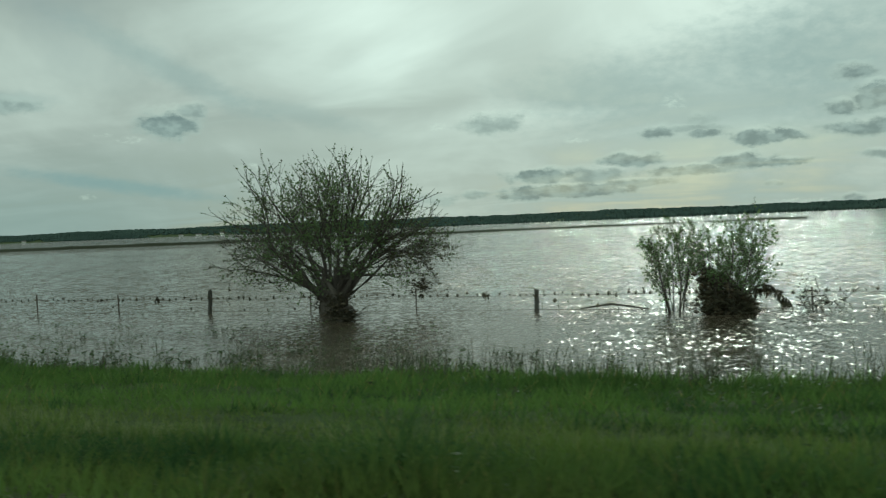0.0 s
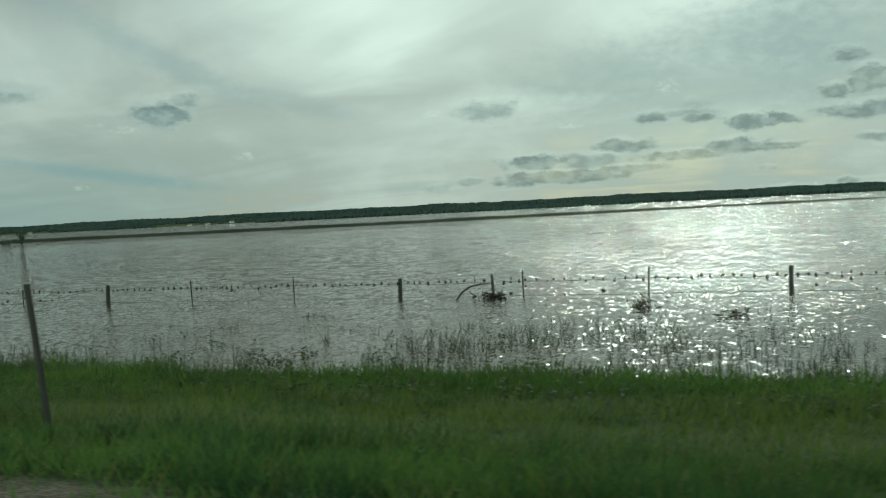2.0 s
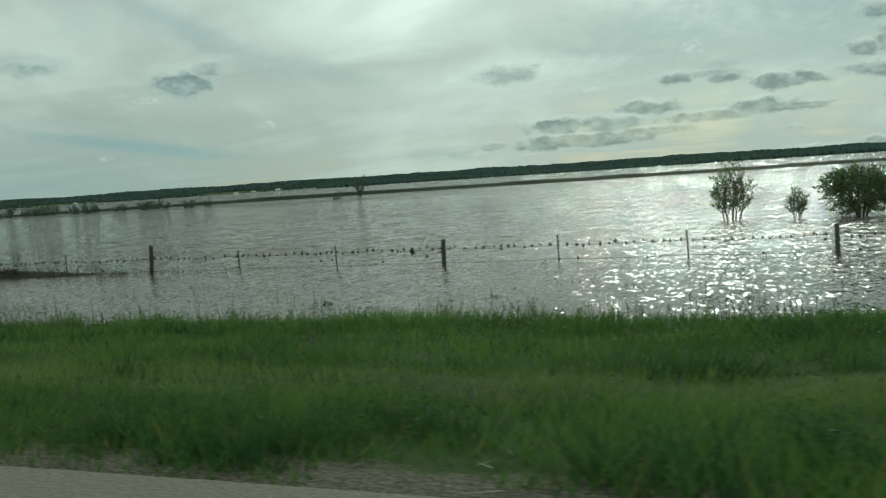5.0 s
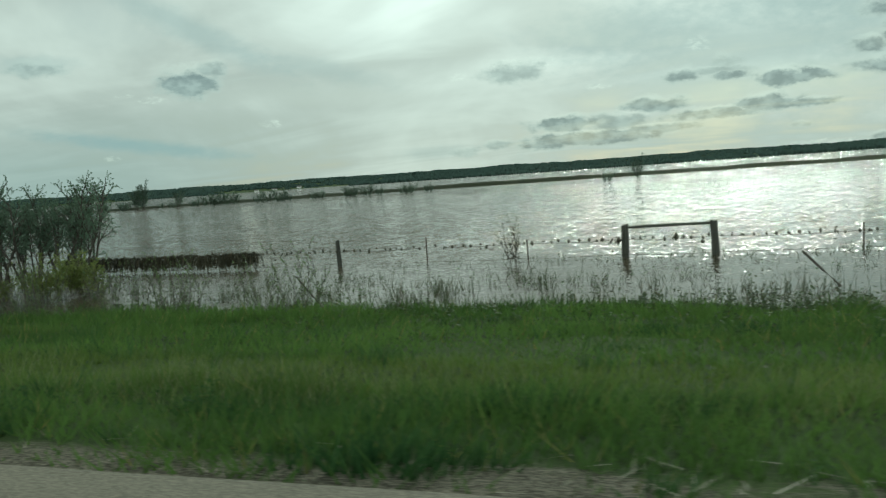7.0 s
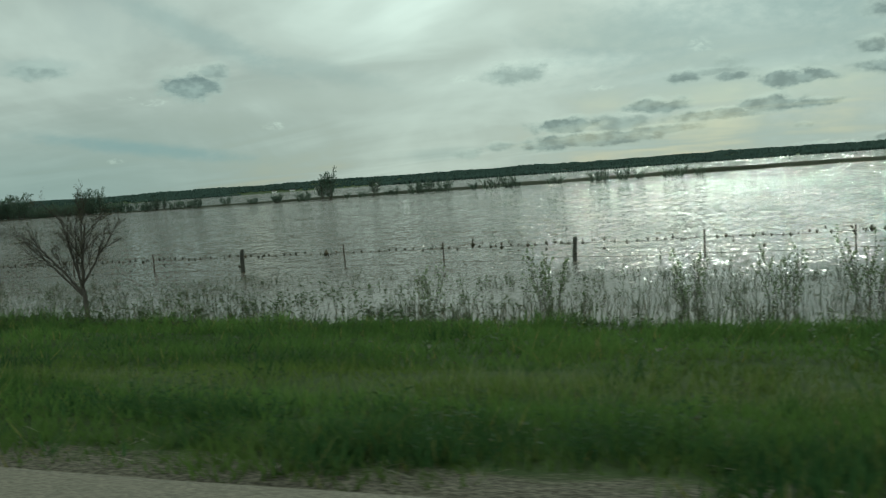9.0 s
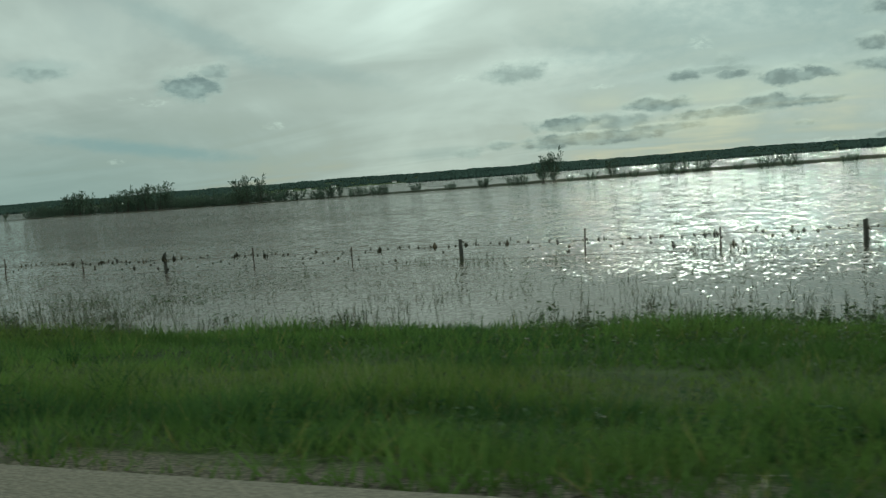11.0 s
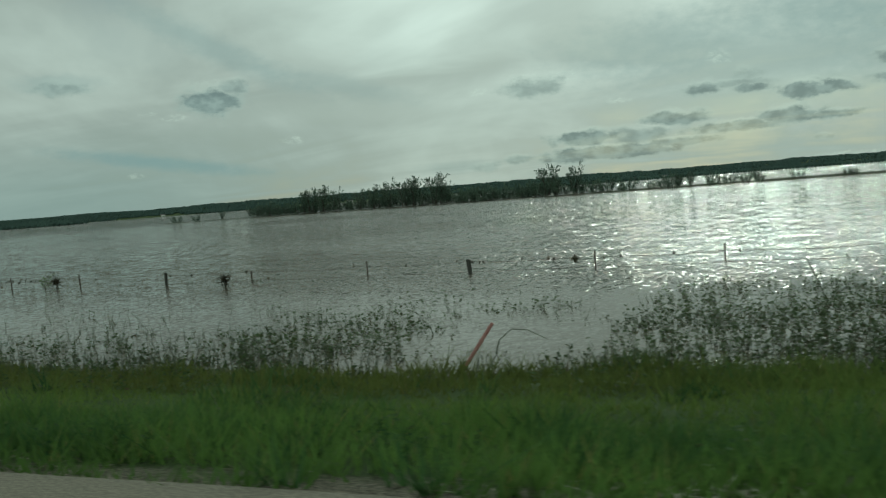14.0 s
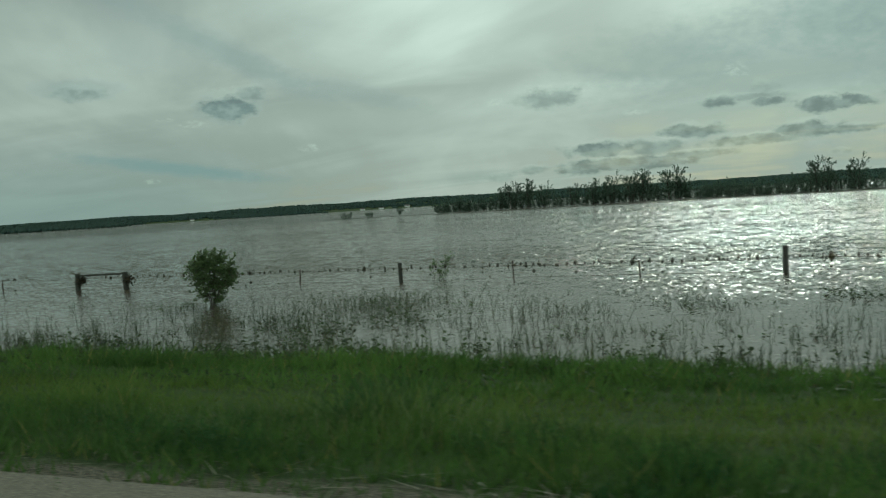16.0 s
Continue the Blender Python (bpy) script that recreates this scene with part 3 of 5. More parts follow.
def shrub(name, seed, label, category, stems, height, spread, radius, plan, leaf_mat, group="", foot=0.15, sticks=0, aim=None):
    """Many stems from one foot, each with twigs and leaves."""
    rng = random.Random(seed)
    ob = thing(name, label, category, group)
    wood, leaves = Shape(), Shape()
    for s in range(stems):
        a = 2 * math.pi * (s + rng.random()) / stems
        out = Vector((math.cos(a), math.sin(a), 0))
        d = out * spread * rng.uniform(0.3, 1.1) + Vector((0, 0, 1))
        if aim:
            d += Vector(aim) * rng.uniform(0.2, 1.0)
        p = out * foot * rng.uniform(0.2, 1.0) + Vector((0, 0, -0.5))
        branching(wood, leaves, rng, p, d, (height + 0.5) * rng.uniform(0.72, 1.05), radius * rng.uniform(0.6, 1.2), 0, plan)
    part("branchwork", wood, BARK, ob)
    if leaves.v:
        part("foliage", leaves, leaf_mat, ob)
    if sticks:
        tagged(part("debris", tangle(rng, sticks, 0.55, 0.5, 0.45, Vector((0, 0, 0.35))), DEBRIS, ob, "dark flood debris caught at the foot"), kind="stuff")
    return ob


def crown_tree(name, seed, label, category, limbs, centre, radii, lowest, tips, wood_r, leaf_mat, leaf_n, leaf_size, at, stump=0.0, inner=0.55, fill=0.35, gap=None):
    """Limbs that fan out from the foot, and fine branches that fill a rounded crown."""
    rng = random.Random(seed)
    ob = thing(name, label, category, at=at)
    wood, leaves = Shape(), Shape()
    centre, radii = Vector(centre), Vector(radii)
    spine = []
    for i in range(limbs):
        a = 2 * math.pi * (i * 0.618 + rng.uniform(-0.05, 0.05))
        lean = rng.uniform(0.1, 1.0) ** 0.6
        goal = centre + Vector((math.cos(a) * lean * radii.x, math.sin(a) * lean * radii.y, radii.z * math.sqrt(max(0.0, 1.05 - lean * lean)))) * inner
        foot = Vector((math.cos(a) * 0.12 * radii.x * stump, math.sin(a) * 0.1 * radii.x * stump, -0.4))
        knee = Vector((foot.x + (goal.x - foot.x) * 0.25, foot.y + (goal.y - foot.y) * 0.25, goal.z * 0.45))
        pts = []
        for k in range(9):
            t = k / 8
            p = foot * (1 - t) ** 2 + knee * 2 * t * (1 - t) + goal * t * t
            pts.append(p + Vector((rng.gauss(0, 1), rng.gauss(0, 1), 0)) * 0.018 * radii.x * t)
        r = wood_r * rng.uniform(0.7, 1.15)
        wood.tube(pts, taper(r, r * 0.3, 9), 7)
        spine += [(p, (pts[min(k + 1, 8)] - pts[max(k - 1, 0)]).normalized(), k / 8) for k, p in enumerate(pts) if k > 1]
    done = 0
    while done < tips:
        d = unit(rng, 0.25)
        goal = centre + Vector((d.x * radii.x, d.y * radii.y, d.z * radii.z)) * (fill + (1 - fill) * rng.random() ** 0.6) * rng.uniform(0.93, 1.03)
        if goal.z < lowest or (gap and gap[0] < goal.x < gap[1] and goal.z > gap[2]):
            continue
        done += 1
        p, along, k = min(spine, key=lambda s: (s[0] - goal).length + (2.0 if s[0].z > goal.z + 0.5 else 0.0) + rng.uniform(0, 0.25) * radii.x)
        span = (goal - p).length
        knee = p + (along * 0.55 + (goal - p).normalized() * 0.3) * span * 0.6
        pts = [p * (1 - t) ** 2 + knee * 2 * t * (1 - t) + goal * t * t for t in (0, 0.25, 0.5, 0.75, 1.0)]
        r = wood_r * (0.16 + 0.16 * (1 - k))
        wood.tube(pts, taper(r, max(0.005, r * 0.2), 5), 4)
        for t in (1, 2, 2, 3, 3, 3):
            q = pts[t].lerp(pts[t + 1], rng.random())
            out = ((pts[t + 1] - pts[t]).normalized() + unit(rng, 0.35) * 0.75).normalized()
            twig = limb(rng, q, out, radii.x * rng.uniform(0.10, 0.19), 2, 0.15, 0.06)
            wood.tube(twig, [max(0.0045, r * 0.25), max(0.004, r * 0.18), 0.003], 3)
            for _ in range(leaf_n):
                s = rng.random()
                leaves.leaf(twig[1].lerp(twig[2], s) if rng.random() < 0.6 else twig[0].lerp(twig[1], s), out + unit(rng, 0.2), leaf_size * rng.uniform(0.6, 1.3), rng)
    part("trunk", wood, BARK, ob)
    part("foliage", leaves, leaf_mat, ob)
    return ob


def tangle(rng, n, wide, deep, high, centre):
    """A heap of drifted sticks and straw."""
    s = Shape()
    for _ in range(n):
        p = centre + Vector((rng.gauss(0, 0.5) * wide, rng.gauss(0, 0.5) * deep, rng.uniform(-1, 1) * high * rng.random() ** 0.5))
        d = unit(rng)
        d.z *= 0.55
        if rng.random() < 0.55:
            s.leaf(p, d, rng.uniform(0.10, 0.30), rng, 0.09)
        else:
            pts = limb(rng, p - d * 0.15, d, rng.uniform(0.2, 0.6), 2, 0.2, 0.0)
            s.tube(pts, taper(0.014, 0.006, 3), 3)
        if rng.random() < 0.3:
            s.lump(p, rng.uniform(0.03, 0.09), rng, 0.7)
    return s


def put(ob, x, y, turn=0.0, size=1.0, z=0.0, tall=1.0):
    return copy_thing(ob, Matrix.LocRotScale((x, y, z), Euler((0, 0, radians(turn))), (size, size, size * tall)))

# ---------- the drowned fence ----------
FENCE_Y = 27.6
WOOD_X = [28.9, 16.8, 4.8, -7.3, -19.4, -31.4, -43.7, -55.7, -67.8, -79.7, -91.7, -103.5, -115.7, -127.6, -139.5, -151.4, -163.3, -175.3,
          -187.2, -211.8, -223.9, -236.1, -248.2, -260.3, -272.5, -284.5, -296.5, -308.6, -320.6, -332.6, -344.7, -356.7, -369.0,
          -381.2, -393.5, -405.9, -418.4, -430.8, -443.2, -455.3, -467.6, -495.5, -507.7]
TOPS = {-7.3: 0.7, -19.4: 0.84, -43.7: 0.9, -55.7: 0.8, -91.7: 0.83, -103.5: 0.75, -115.7: 0.31, -187.2: 1.1, -175.3: 0.85, -163.3: 1.05, -211.8: 0.9, -260.3: 0.7, -356.7: 0.78,
        -381.2: 0.46, -393.5: 0.48, -405.9: 0.46, -418.4: 0.48, -430.8: 0.62, -443.2: 0.5, -455.3: 0.78, -467.6: 0.66}
rng = random.Random(5)
fence = thing("wire_fence", "old wire fence of weathered posts standing in flood water", "fence", at=(0, FENCE_Y, 0))


def wooden_post(x, top, r, lean=(0.0, 0.0), y=0.0, z0=-0.9, name="post", mat=POST, parent=None, label=""):
    s = Shape()
    n, pts, radii = 5, [], []
    for i in range(n):
        k = i / (n - 1)
        pts.append(Vector((x + lean[0] * k + rng.gauss(0, 0.006), y + lean[1] * k + rng.gauss(0, 0.006), z0 + (top - z0) * k)))
        radii.append(r * (1.08 - 0.16 * k) * rng.uniform(0.95, 1.05))
    pts.append(pts[-1] + Vector((rng.uniform(-0.01, 0.01), 0, 0.015)))
    radii.append(r * 0.72)
    s.tube(pts, radii, 9)
    return part(name, s, mat, parent if parent else fence, label)


def steel_post(x, top):
    s = Shape()
    lean_x, lean_y = rng.gauss(0, 0.03), rng.gauss(0, 0.03)
    for w, d, ox, oy in ((0.02, 0.005, 0.0, 0.0), (0.005, 0.018, 0.0, 0.02)):
        b = len(s.v)
        for z, k in ((-0.8, 0.0), (top, 1.0)):
            for sx, sy in ((-w, -d), (w, -d), (w, d), (-w, d)):
                s.v.append(Vector((x + ox + sx + lean_x * k, oy + sy + lean_y * k, z)))
        for i in range(4):
            j = (i + 1) % 4
            s.f.append((b + i, b + j, b + 4 + j, b + 4 + i))
        s.f.append((b + 4, b + 5, b + 6, b + 7)), s.f.append((b + 3, b + 2, b + 1, b))
    for k in range(6):  # studs up the face
        s.lump(Vector((x + lean_x * 0.8, -0.008, top - 0.06 - 0.09 * k)), 0.012, rng)
    return part("steel_post", s, STEEL, fence, "thin rusted steel post")


for x in WOOD_X:
    wooden_post(x, TOPS.get(x, rng.uniform(0.70, 0.88)), rng.uniform(0.062, 0.082), (rng.gauss(0, 0.05), rng.gauss(0, 0.05)))
ALL_X = sorted(WOOD_X + [-199.3, -202.0, -479.8, -482.4])
steel = []
for a, b in zip(ALL_X, ALL_X[1:]):
    if b - a > 8:
        for k in (1, 2):
            steel.append(a + (b - a) * k / 3 + rng.gauss(0, 0.12))
for x in steel:
    steel_post(x, rng.uniform(0.62, 0.90) if x > -370 else rng.uniform(0.40, 0.66))
# braced corner posts with a rail between them
for a, b, top in ((-202.0, -199.3, 0.98), (-482.4, -479.8, 0.68)):
    wooden_post(a, top, 0.115, (0.04, 0.0), label="thick brace post"), wooden_post(b, top + 0.02, 0.115, (-0.06, 0.0), label="thick brace post")
    s = Shape()
    s.tube([Vector((a + 0.04, 0, top - 0.07)), Vector(((a + b) / 2, 0.01, top - 0.05)), Vector((b - 0.06, 0, top - 0.04))], [0.035, 0.04, 0.035], 7)
    part("rail", s, POST, fence, "wooden rail between two posts")


def wire_low(x):
    """Where the ground lies deeper under the flood the wires hang nearer to the water."""
    return float(np.interp(x, [-480.0, -440.0, -380.0, -362.0], [0.95, 0.75, 0.66, 1.0]))


# strands
joints = sorted(ALL_X + steel)
for z, sag in ((0.56, 0.05), (0.10, 0.03)):
    s = Shape()
    pts = []
    for a, b in zip(joints, joints[1:]):
        for k in (0.0, 0.33, 0.67):
            pts.append(Vector((a + (b - a) * k, -0.075, z * wire_low(a + (b - a) * k) - sag * 4 * k * (1 - k) + rng.gauss(0, 0.012))))
    s.tube(pts, [0.006] * len(pts), 3)
    part("wire", s, STEEL, fence)

# straw and weed that the flood hung on the wires
s = Shape()
x = 25.0
while x > -505:
    thick = -224.0 < x < -215.0
    ragged_part = -372 < x < -300
    x -= rng.uniform(0.02, 0.05) if thick else rng.uniform(0.14, 0.36) if ragged_part else rng.uniform(0.18, 0.38)
    if not thick and vnoise(x * 0.06, 0.3, 41) < 0.15 and not ragged_part:
        continue
    if -425 < x < -383 and rng.random() < 0.85:
        continue
    z = 0.56 * wire_low(x) + rng.gauss(0, 0.025)
    if ragged_part and rng.random() < 0.3:
        z = rng.uniform(0.15, 0.5)
    big = rng.random() < (0.12 if ragged_part else 0.03)
    w = rng.uniform(0.07, 0.095) if big else rng.uniform(0.028, 0.052)
    s.lump(Vector((x, -0.08, z)), w, rng, 1.6)
    drop = rng.uniform(0.12, 0.26) if big else rng.uniform(0.3, 0.6) if thick else rng.uniform(0.04, 0.15)
    for _ in range(9 if thick or big else 4):
        s.leaf(Vector((x + rng.gauss(0, w * 0.8), -0.08 + rng.gauss(0, 0.03), z + (rng.uniform(-0.1, 0.14) if thick else 0.04))), Vector((rng.gauss(0, 0.25), rng.gauss(0, 0.2), -1 if thick or rng.random() < 0.88 else 0.6)), drop * rng.uniform(0.5, 1.2), rng, 0.04 if thick else 0.14)
    if thick or rng.random() < 0.2:
        s.lump(Vector((x, -0.08, rng.uniform(0.10, 0.5))), rng.uniform(0.03, 0.07), rng, 1.1)
hung = part("hanging_straw", s, DEBRIS, fence, "dark straw and weed hanging on the wires")
tagged(hung, kind="stuff")

# ---------- trees and shrubs ----------
# the large half-drowned tree
rng = random.Random(77)
big = thing("flooded_tree", "broad sparsely leafed willow tree standing in flood water", "tree", at=(-14.5, 27.9, 0))
# for each level: share of the reach, forks at the end, shoots along the side, wiggle
FORKS = [(0.43, 3, 2, 0.07), (0.27, 2, 4, 0.09), (0.19, 2, 4, 0.12), (0.13, 0, 0, 0.16)]


def forking(wood, leaves, rng, p, d, reach, r, level, lift, leaf_n, leaf_size):
    """A limb that forks again and again towards the rim of the crown."""
    share, ends, shoots, wiggle = FORKS[level]
    pts = limb(rng, p, d, reach * share * rng.uniform(0.8, 1.15), 4, wiggle, lift)
    wood.tube(pts, taper(r, max(0.003, r * 0.58), 5), (8, 6, 4, 3)[level])
    if level == 3:
        for _ in range(leaf_n):
            k = rng.uniform(0.5, 3.99)
            leaves.leaf(pts[int(k)].lerp(pts[int(k) + 1], k % 1), unit(rng, 0.3) + (pts[4] - pts[3]).normalized(), leaf_size * rng.uniform(0.6, 1.4), rng, 0.45)
        return
    for c in range(ends + shoots):
        k = 4.0 if c < ends else rng.uniform(1.6, 3.9)
        q = pts[min(int(k), 3)].lerp(pts[min(int(k), 3) + 1], k - min(int(k), 3))
        on = (pts[min(int(k), 3) + 1] - pts[min(int(k), 3)]).normalized()
        bend = rng.uniform(0.22, 0.55) if c < ends else rng.uniform(0.5, 0.95)
        dd = on * math.cos(bend) + on.cross(unit(rng)).normalized() * math.sin(bend)
        forking(wood, leaves, rng, q, dd, reach * (1.0 if c < ends else 0.82), r * (0.47 if c < ends else 0.26), level + 1, lift, leaf_n, leaf_size)


wood, leaves, withered = Shape(), Shape(), Shape()
for i in range(19):
    a, lean = 2.4 * i + rng.uniform(-0.2, 0.2), radians(8 + 56 * (i / 18) ** 0.8)
    d = Vector((math.cos(a) * math.sin(lean), math.sin(a) * math.sin(lean), math.cos(lean)))
    reach = 1 / math.sqrt((d.x / 5.0) ** 2 + (d.y / 4.3) ** 2 + (d.z / 5.9) ** 2)
    forking(wood, leaves, rng, Vector((d.x * 0.35, d.y * 0.3, 0.35)), d, reach, rng.uniform(0.055, 0.09), 0, 0.02, 4, 0.065)
# two stout limbs that carry one flank
for lean, r in ((38, 0.13), (24, 0.10)):
    a = radians(lean)
    forking(wood, leaves, rng, Vector((0.3, -0.1, 0.4)), Vector((math.sin(a), -0.15, math.cos(a))), 5.2, r, 0, 0.03, 4, 0.06)
part("trunk", wood, BARK, big)
part("foliage", leaves, LEAF, big)
wood = Shape()
for i, (lean, reach) in enumerate([(-80, 4.2), (-72, 4.3), (-66, 4.0), (70, 4.2), (74, 4.4), (80, 4.2), (64, 4.3), (-76, 3.4)]):
    a = radians(lean)
    forking(wood, withered, rng, Vector((math.sin(a) * 0.3, rng.gauss(0, 0.2), rng.uniform(0.9, 1.5))), Vector((math.sin(a), rng.gauss(0, 0.35), math.cos(a) + 0.3)), reach, 0.042, 0, -0.045, 3, 0.065)
for k in range(9):  # trunks that join at the foot
    a = 2 * math.pi * k / 9
    p = Vector((math.cos(a) * 0.38, math.sin(a) * 0.30, -0.6))
    q = Vector((math.cos(a) * 0.32 + rng.gauss(0, 0.1), math.sin(a) * 0.25, rng.uniform(0.8, 1.6)))
    wood.tube([p, p.lerp(q, 0.5) * 0.95, q], [0.24, 0.18, 0.09], 8)
part("lower_limb", wood, BARK, big, "drooping lower limbs and joined trunks")
part("withered_foliage", withered, LEAF_BROWN, big, "brown withered leaves on the drooping lower limbs")
tagged(part("debris", tangle(rng, 480, 0.5, 0.4, 0.6, Vector((-0.05, 0, 0.5))), DEBRIS, big, "dark flood debris packed round the trunk"), kind="stuff")
tagged(part("hanging_straw", tangle(rng, 90, 0.4, 0.3, 0.35, Vector((3.3, 0.0, 0.85))), DEBRIS, big, "straw clump hung in a low limb"), kind="stuff")

LEAFY = [(7, 0.34, 0.55, 0.03, 0.07, 0, 0.1, 0.35), (5, 0.6, 0.6, 0.06, 0.12, 11, 0.064, 0.2), (0, 0, 0, 0.05, 0.15, 11, 0.064, 0)]
SPARSE = [(6, 0.36, 0.55, 0.03, 0.08, 0, 0.06, 0.3), (5, 0.6, 0.6, 0.05, 0.12, 3, 0.05, 0.2), (0, 0, 0, 0.05, 0.15, 4, 0.05, 0)]
DENSE = [(13, 0.27, 0.8, 0.02, 0.08, 20, 0.055, 0.36), (7, 0.62, 0.85, 0.04, 0.14, 16, 0.055, 0.15), (0, 0, 0, 0.02, 0.15, 16, 0.055, 0, True)]
OPEN = [(12, 0.25, 0.7, 0.02, 0.08, 16, 0.055, 0.45), (6, 0.62, 0.8, 0.04, 0.14, 15, 0.055, 0.15), (0, 0, 0, 0.02, 0.15, 14, 0.055, 0, True)]
FINE = [(8, 0.36, 0.5, 0.05, 0.07, 3, 0.05, 0.15), (6, 0.6, 0.6, 0.06, 0.12, 10, 0.046, 0.15), (0, 0, 0, 0.05, 0.15, 10, 0.046, 0)]

# pair of willows with drift at the foot
b = shrub("willow_bush", 11, "leafy willow bush in water with drift at its foot", "bush", 9, 2.2, 0.30, 0.028, LEAFY, LEAF, aim=(-0.05, 0, 0))
b.location = (-2.95, 27.3, 0)
b = shrub("willow_bush", 12, "leafy fan-shaped willow bush above a dark heap of drift", "bush", 13, 2.2, 0.45, 0.026, LEAFY, LEAF, aim=(0.25, 0, 0))
b.location = (-1.6, 26.8, 0)
rng = random.Random(121)
heap_mass = tangle(rng, 500, 0.75, 0.5, 0.35, Vector((0.0, -0.1, 0.3)))
for _ in range(420):  # steep on one side, sloping off on the other
    k = rng.random()
    peak = 1.35 * (1 - k) ** 0.8 + 0.15
    z = peak * rng.random()
    p = Vector((-0.62 + 1.5 * k + rng.gauss(0, 0.05), rng.gauss(0, 0.2), z))
    heap_mass.lump(p, rng.uniform(0.06, 0.14), rng, 0.8)
    heap_mass.leaf(p, unit(rng), rng.uniform(0.12, 0.3), rng, 0.1)
tagged(part("debris", heap_mass, DEBRIS, b, "tall dark heap of drift among the stems"), kind="stuff")
b = shrub("twig_shrub", 13, "small bare twiggy shrub in the water", "shrub", 7, 0.85, 0.55, 0.012, [(4, 0.4, 0.6, 0.03, 0.1, 1, 0.05, 0.3), (3, 0.6, 0.6, 0.03, 0.15, 1, 0.05, 0.2), (0, 0, 0, 0.0, 0.15, 1, 0.05, 0)], LEAF_BROWN, sticks=50)
b.location = (0.95, 27.2, 0)
# an arched branch hung with straw
arch = thing("arched_branch", "arched dead branch hung with straw", "branch", at=(-0.6, 29.0, 0))
s = Shape()
pts = [Vector((-0.75 + 1.6 * k / 8, 0.05 * math.sin(k), -0.3 + 0.95 * math.sin(math.pi * (k + 0.6) / 9.2))) for k in range(9)]
s.tube(pts, taper(0.05, 0.02, 9), 6)
part("limb", s, BARK, arch)
s = Shape()
rng = random.Random(3)
for p in pts[2:]:
    for _ in range(16):
        s.leaf(p + unit(rng) * 0.08, Vector((rng.gauss(0, 0.4), rng.gauss(0, 0.3), -1)), rng.uniform(0.12, 0.4), rng, 0.16)
tagged(part("hanging_straw", s, DEBRIS, arch), kind="stuff")

# sapling by the fence, sparse leaves
b = shrub("sapling", 21, "thin sapling with sparse leaves beside a fence post", "sapling", 4, 1.75, 0.16, 0.015, SPARSE, LEAF)
b.location = (-31.1, 27.95, 0)
b = shrub("twig_shrub", 22, "dark twiggy shrub near the bank", "shrub", 7, 1.0, 0.35, 0.014, SPARSE, LEAF_BROWN, sticks=140)
b.location, b.scale = (-26.9, 18.2, 0), (0.34, 0.34, 0.62)
b = shrub("twig_shrub", 23, "withered twiggy shrub in shallow water", "shrub", 8, 0.75, 0.5, 0.012, SPARSE, LEAF_BROWN)
b.location, b.scale = (-91.9, 22.0, 0), (0.4, 0.4, 0.8)
put(b, -88.8, 21.0, 130, 1.15)
put(b, -104.0, 23.5, 40, 0.8)
# bushes out in the field
crown_tree("round_bush", 24, "round leafy bush far out in the water", "bush", 12, (0.0, 0.0, 1.0), (1.9, 1.6, 1.25), 0.12, 270, 0.045, LEAF, 8, 0.09, (-138.0, 44.1, 0), 0.6)
c = shrub("bush", 25, "open leafy bush in the water", "bush", 7, 1.7, 0.35, 0.025, LEAFY, LEAF)
c.location, c.scale = (-143.5, 44.4, 0), (1.35, 1.35, 1.3)
put(c, -140.6, 44.0, 200, 0.5)

# shrubs on the bar of silt
b = shrub("bar_bush", 26, "leafy bush on the silt bar with drift at its foot", "bush", 8, 1.55, 0.24, 0.022, FINE, LEAF, sticks=260, aim=(-0.1, 0, 0))
b.location = (-176.8, 27.9, 0.1)
b = shrub("bar_bush", 27, "small dark bush on the silt bar", "bush", 6, 0.66, 0.24, 0.014, FINE, LEAF, sticks=60)
b.location, b.scale = (-171.6, 27.7, 0.1), (0.8, 0.8, 0.85)
put(b, -182.2, 28.0, 70, 1.35, 0.05, 1.3)
put(b, -181.0, 28.1, 170, 0.55, 0.05)
b = shrub("dead_shrub", 28, "dead leaning shrub with withered leaves by the fence", "shrub", 6, 1.3, 0.25, 0.018, SPARSE, LEAF_BROWN, sticks=60, aim=(-0.15, 0, 0))
b.location, b.scale = (-205.1, 26.3, 0), (0.42, 0.42, 0.95)
BAR_TWIGS = [(-180.6, 27.9, 0.9), (-179.2, 27.7, 0.7), (-178.0, 28.0, 1.0), (-174.2, 27.8, 0.7), (-173.1, 27.9, 0.9), (-170.3, 27.7, 1.0), (-169.0, 28.0, 0.8), (-184.6, 27.9, 0.6), (-166.0, 27.8, 0.9)]
bare = shrub("twig_shrub", 29, "bare bent twigs on the silt bar", "shrub", 5, 0.75, 0.7, 0.009, [(5, 0.4, 0.6, 0.0, 0.12, 1, 0.04, 0.25), (2, 0.6, 0.6, 0.0, 0.15, 1, 0.04, 0.2), (0, 0, 0, 0.0, 0.15, 1, 0.04, 0)], LEAF_BROWN)
bare.location = (-183.3, 27.9, 0.1)
for i, (x, y, k) in enumerate(BAR_TWIGS):
    put(bare, x, y, 67 * i, k, 0.1)

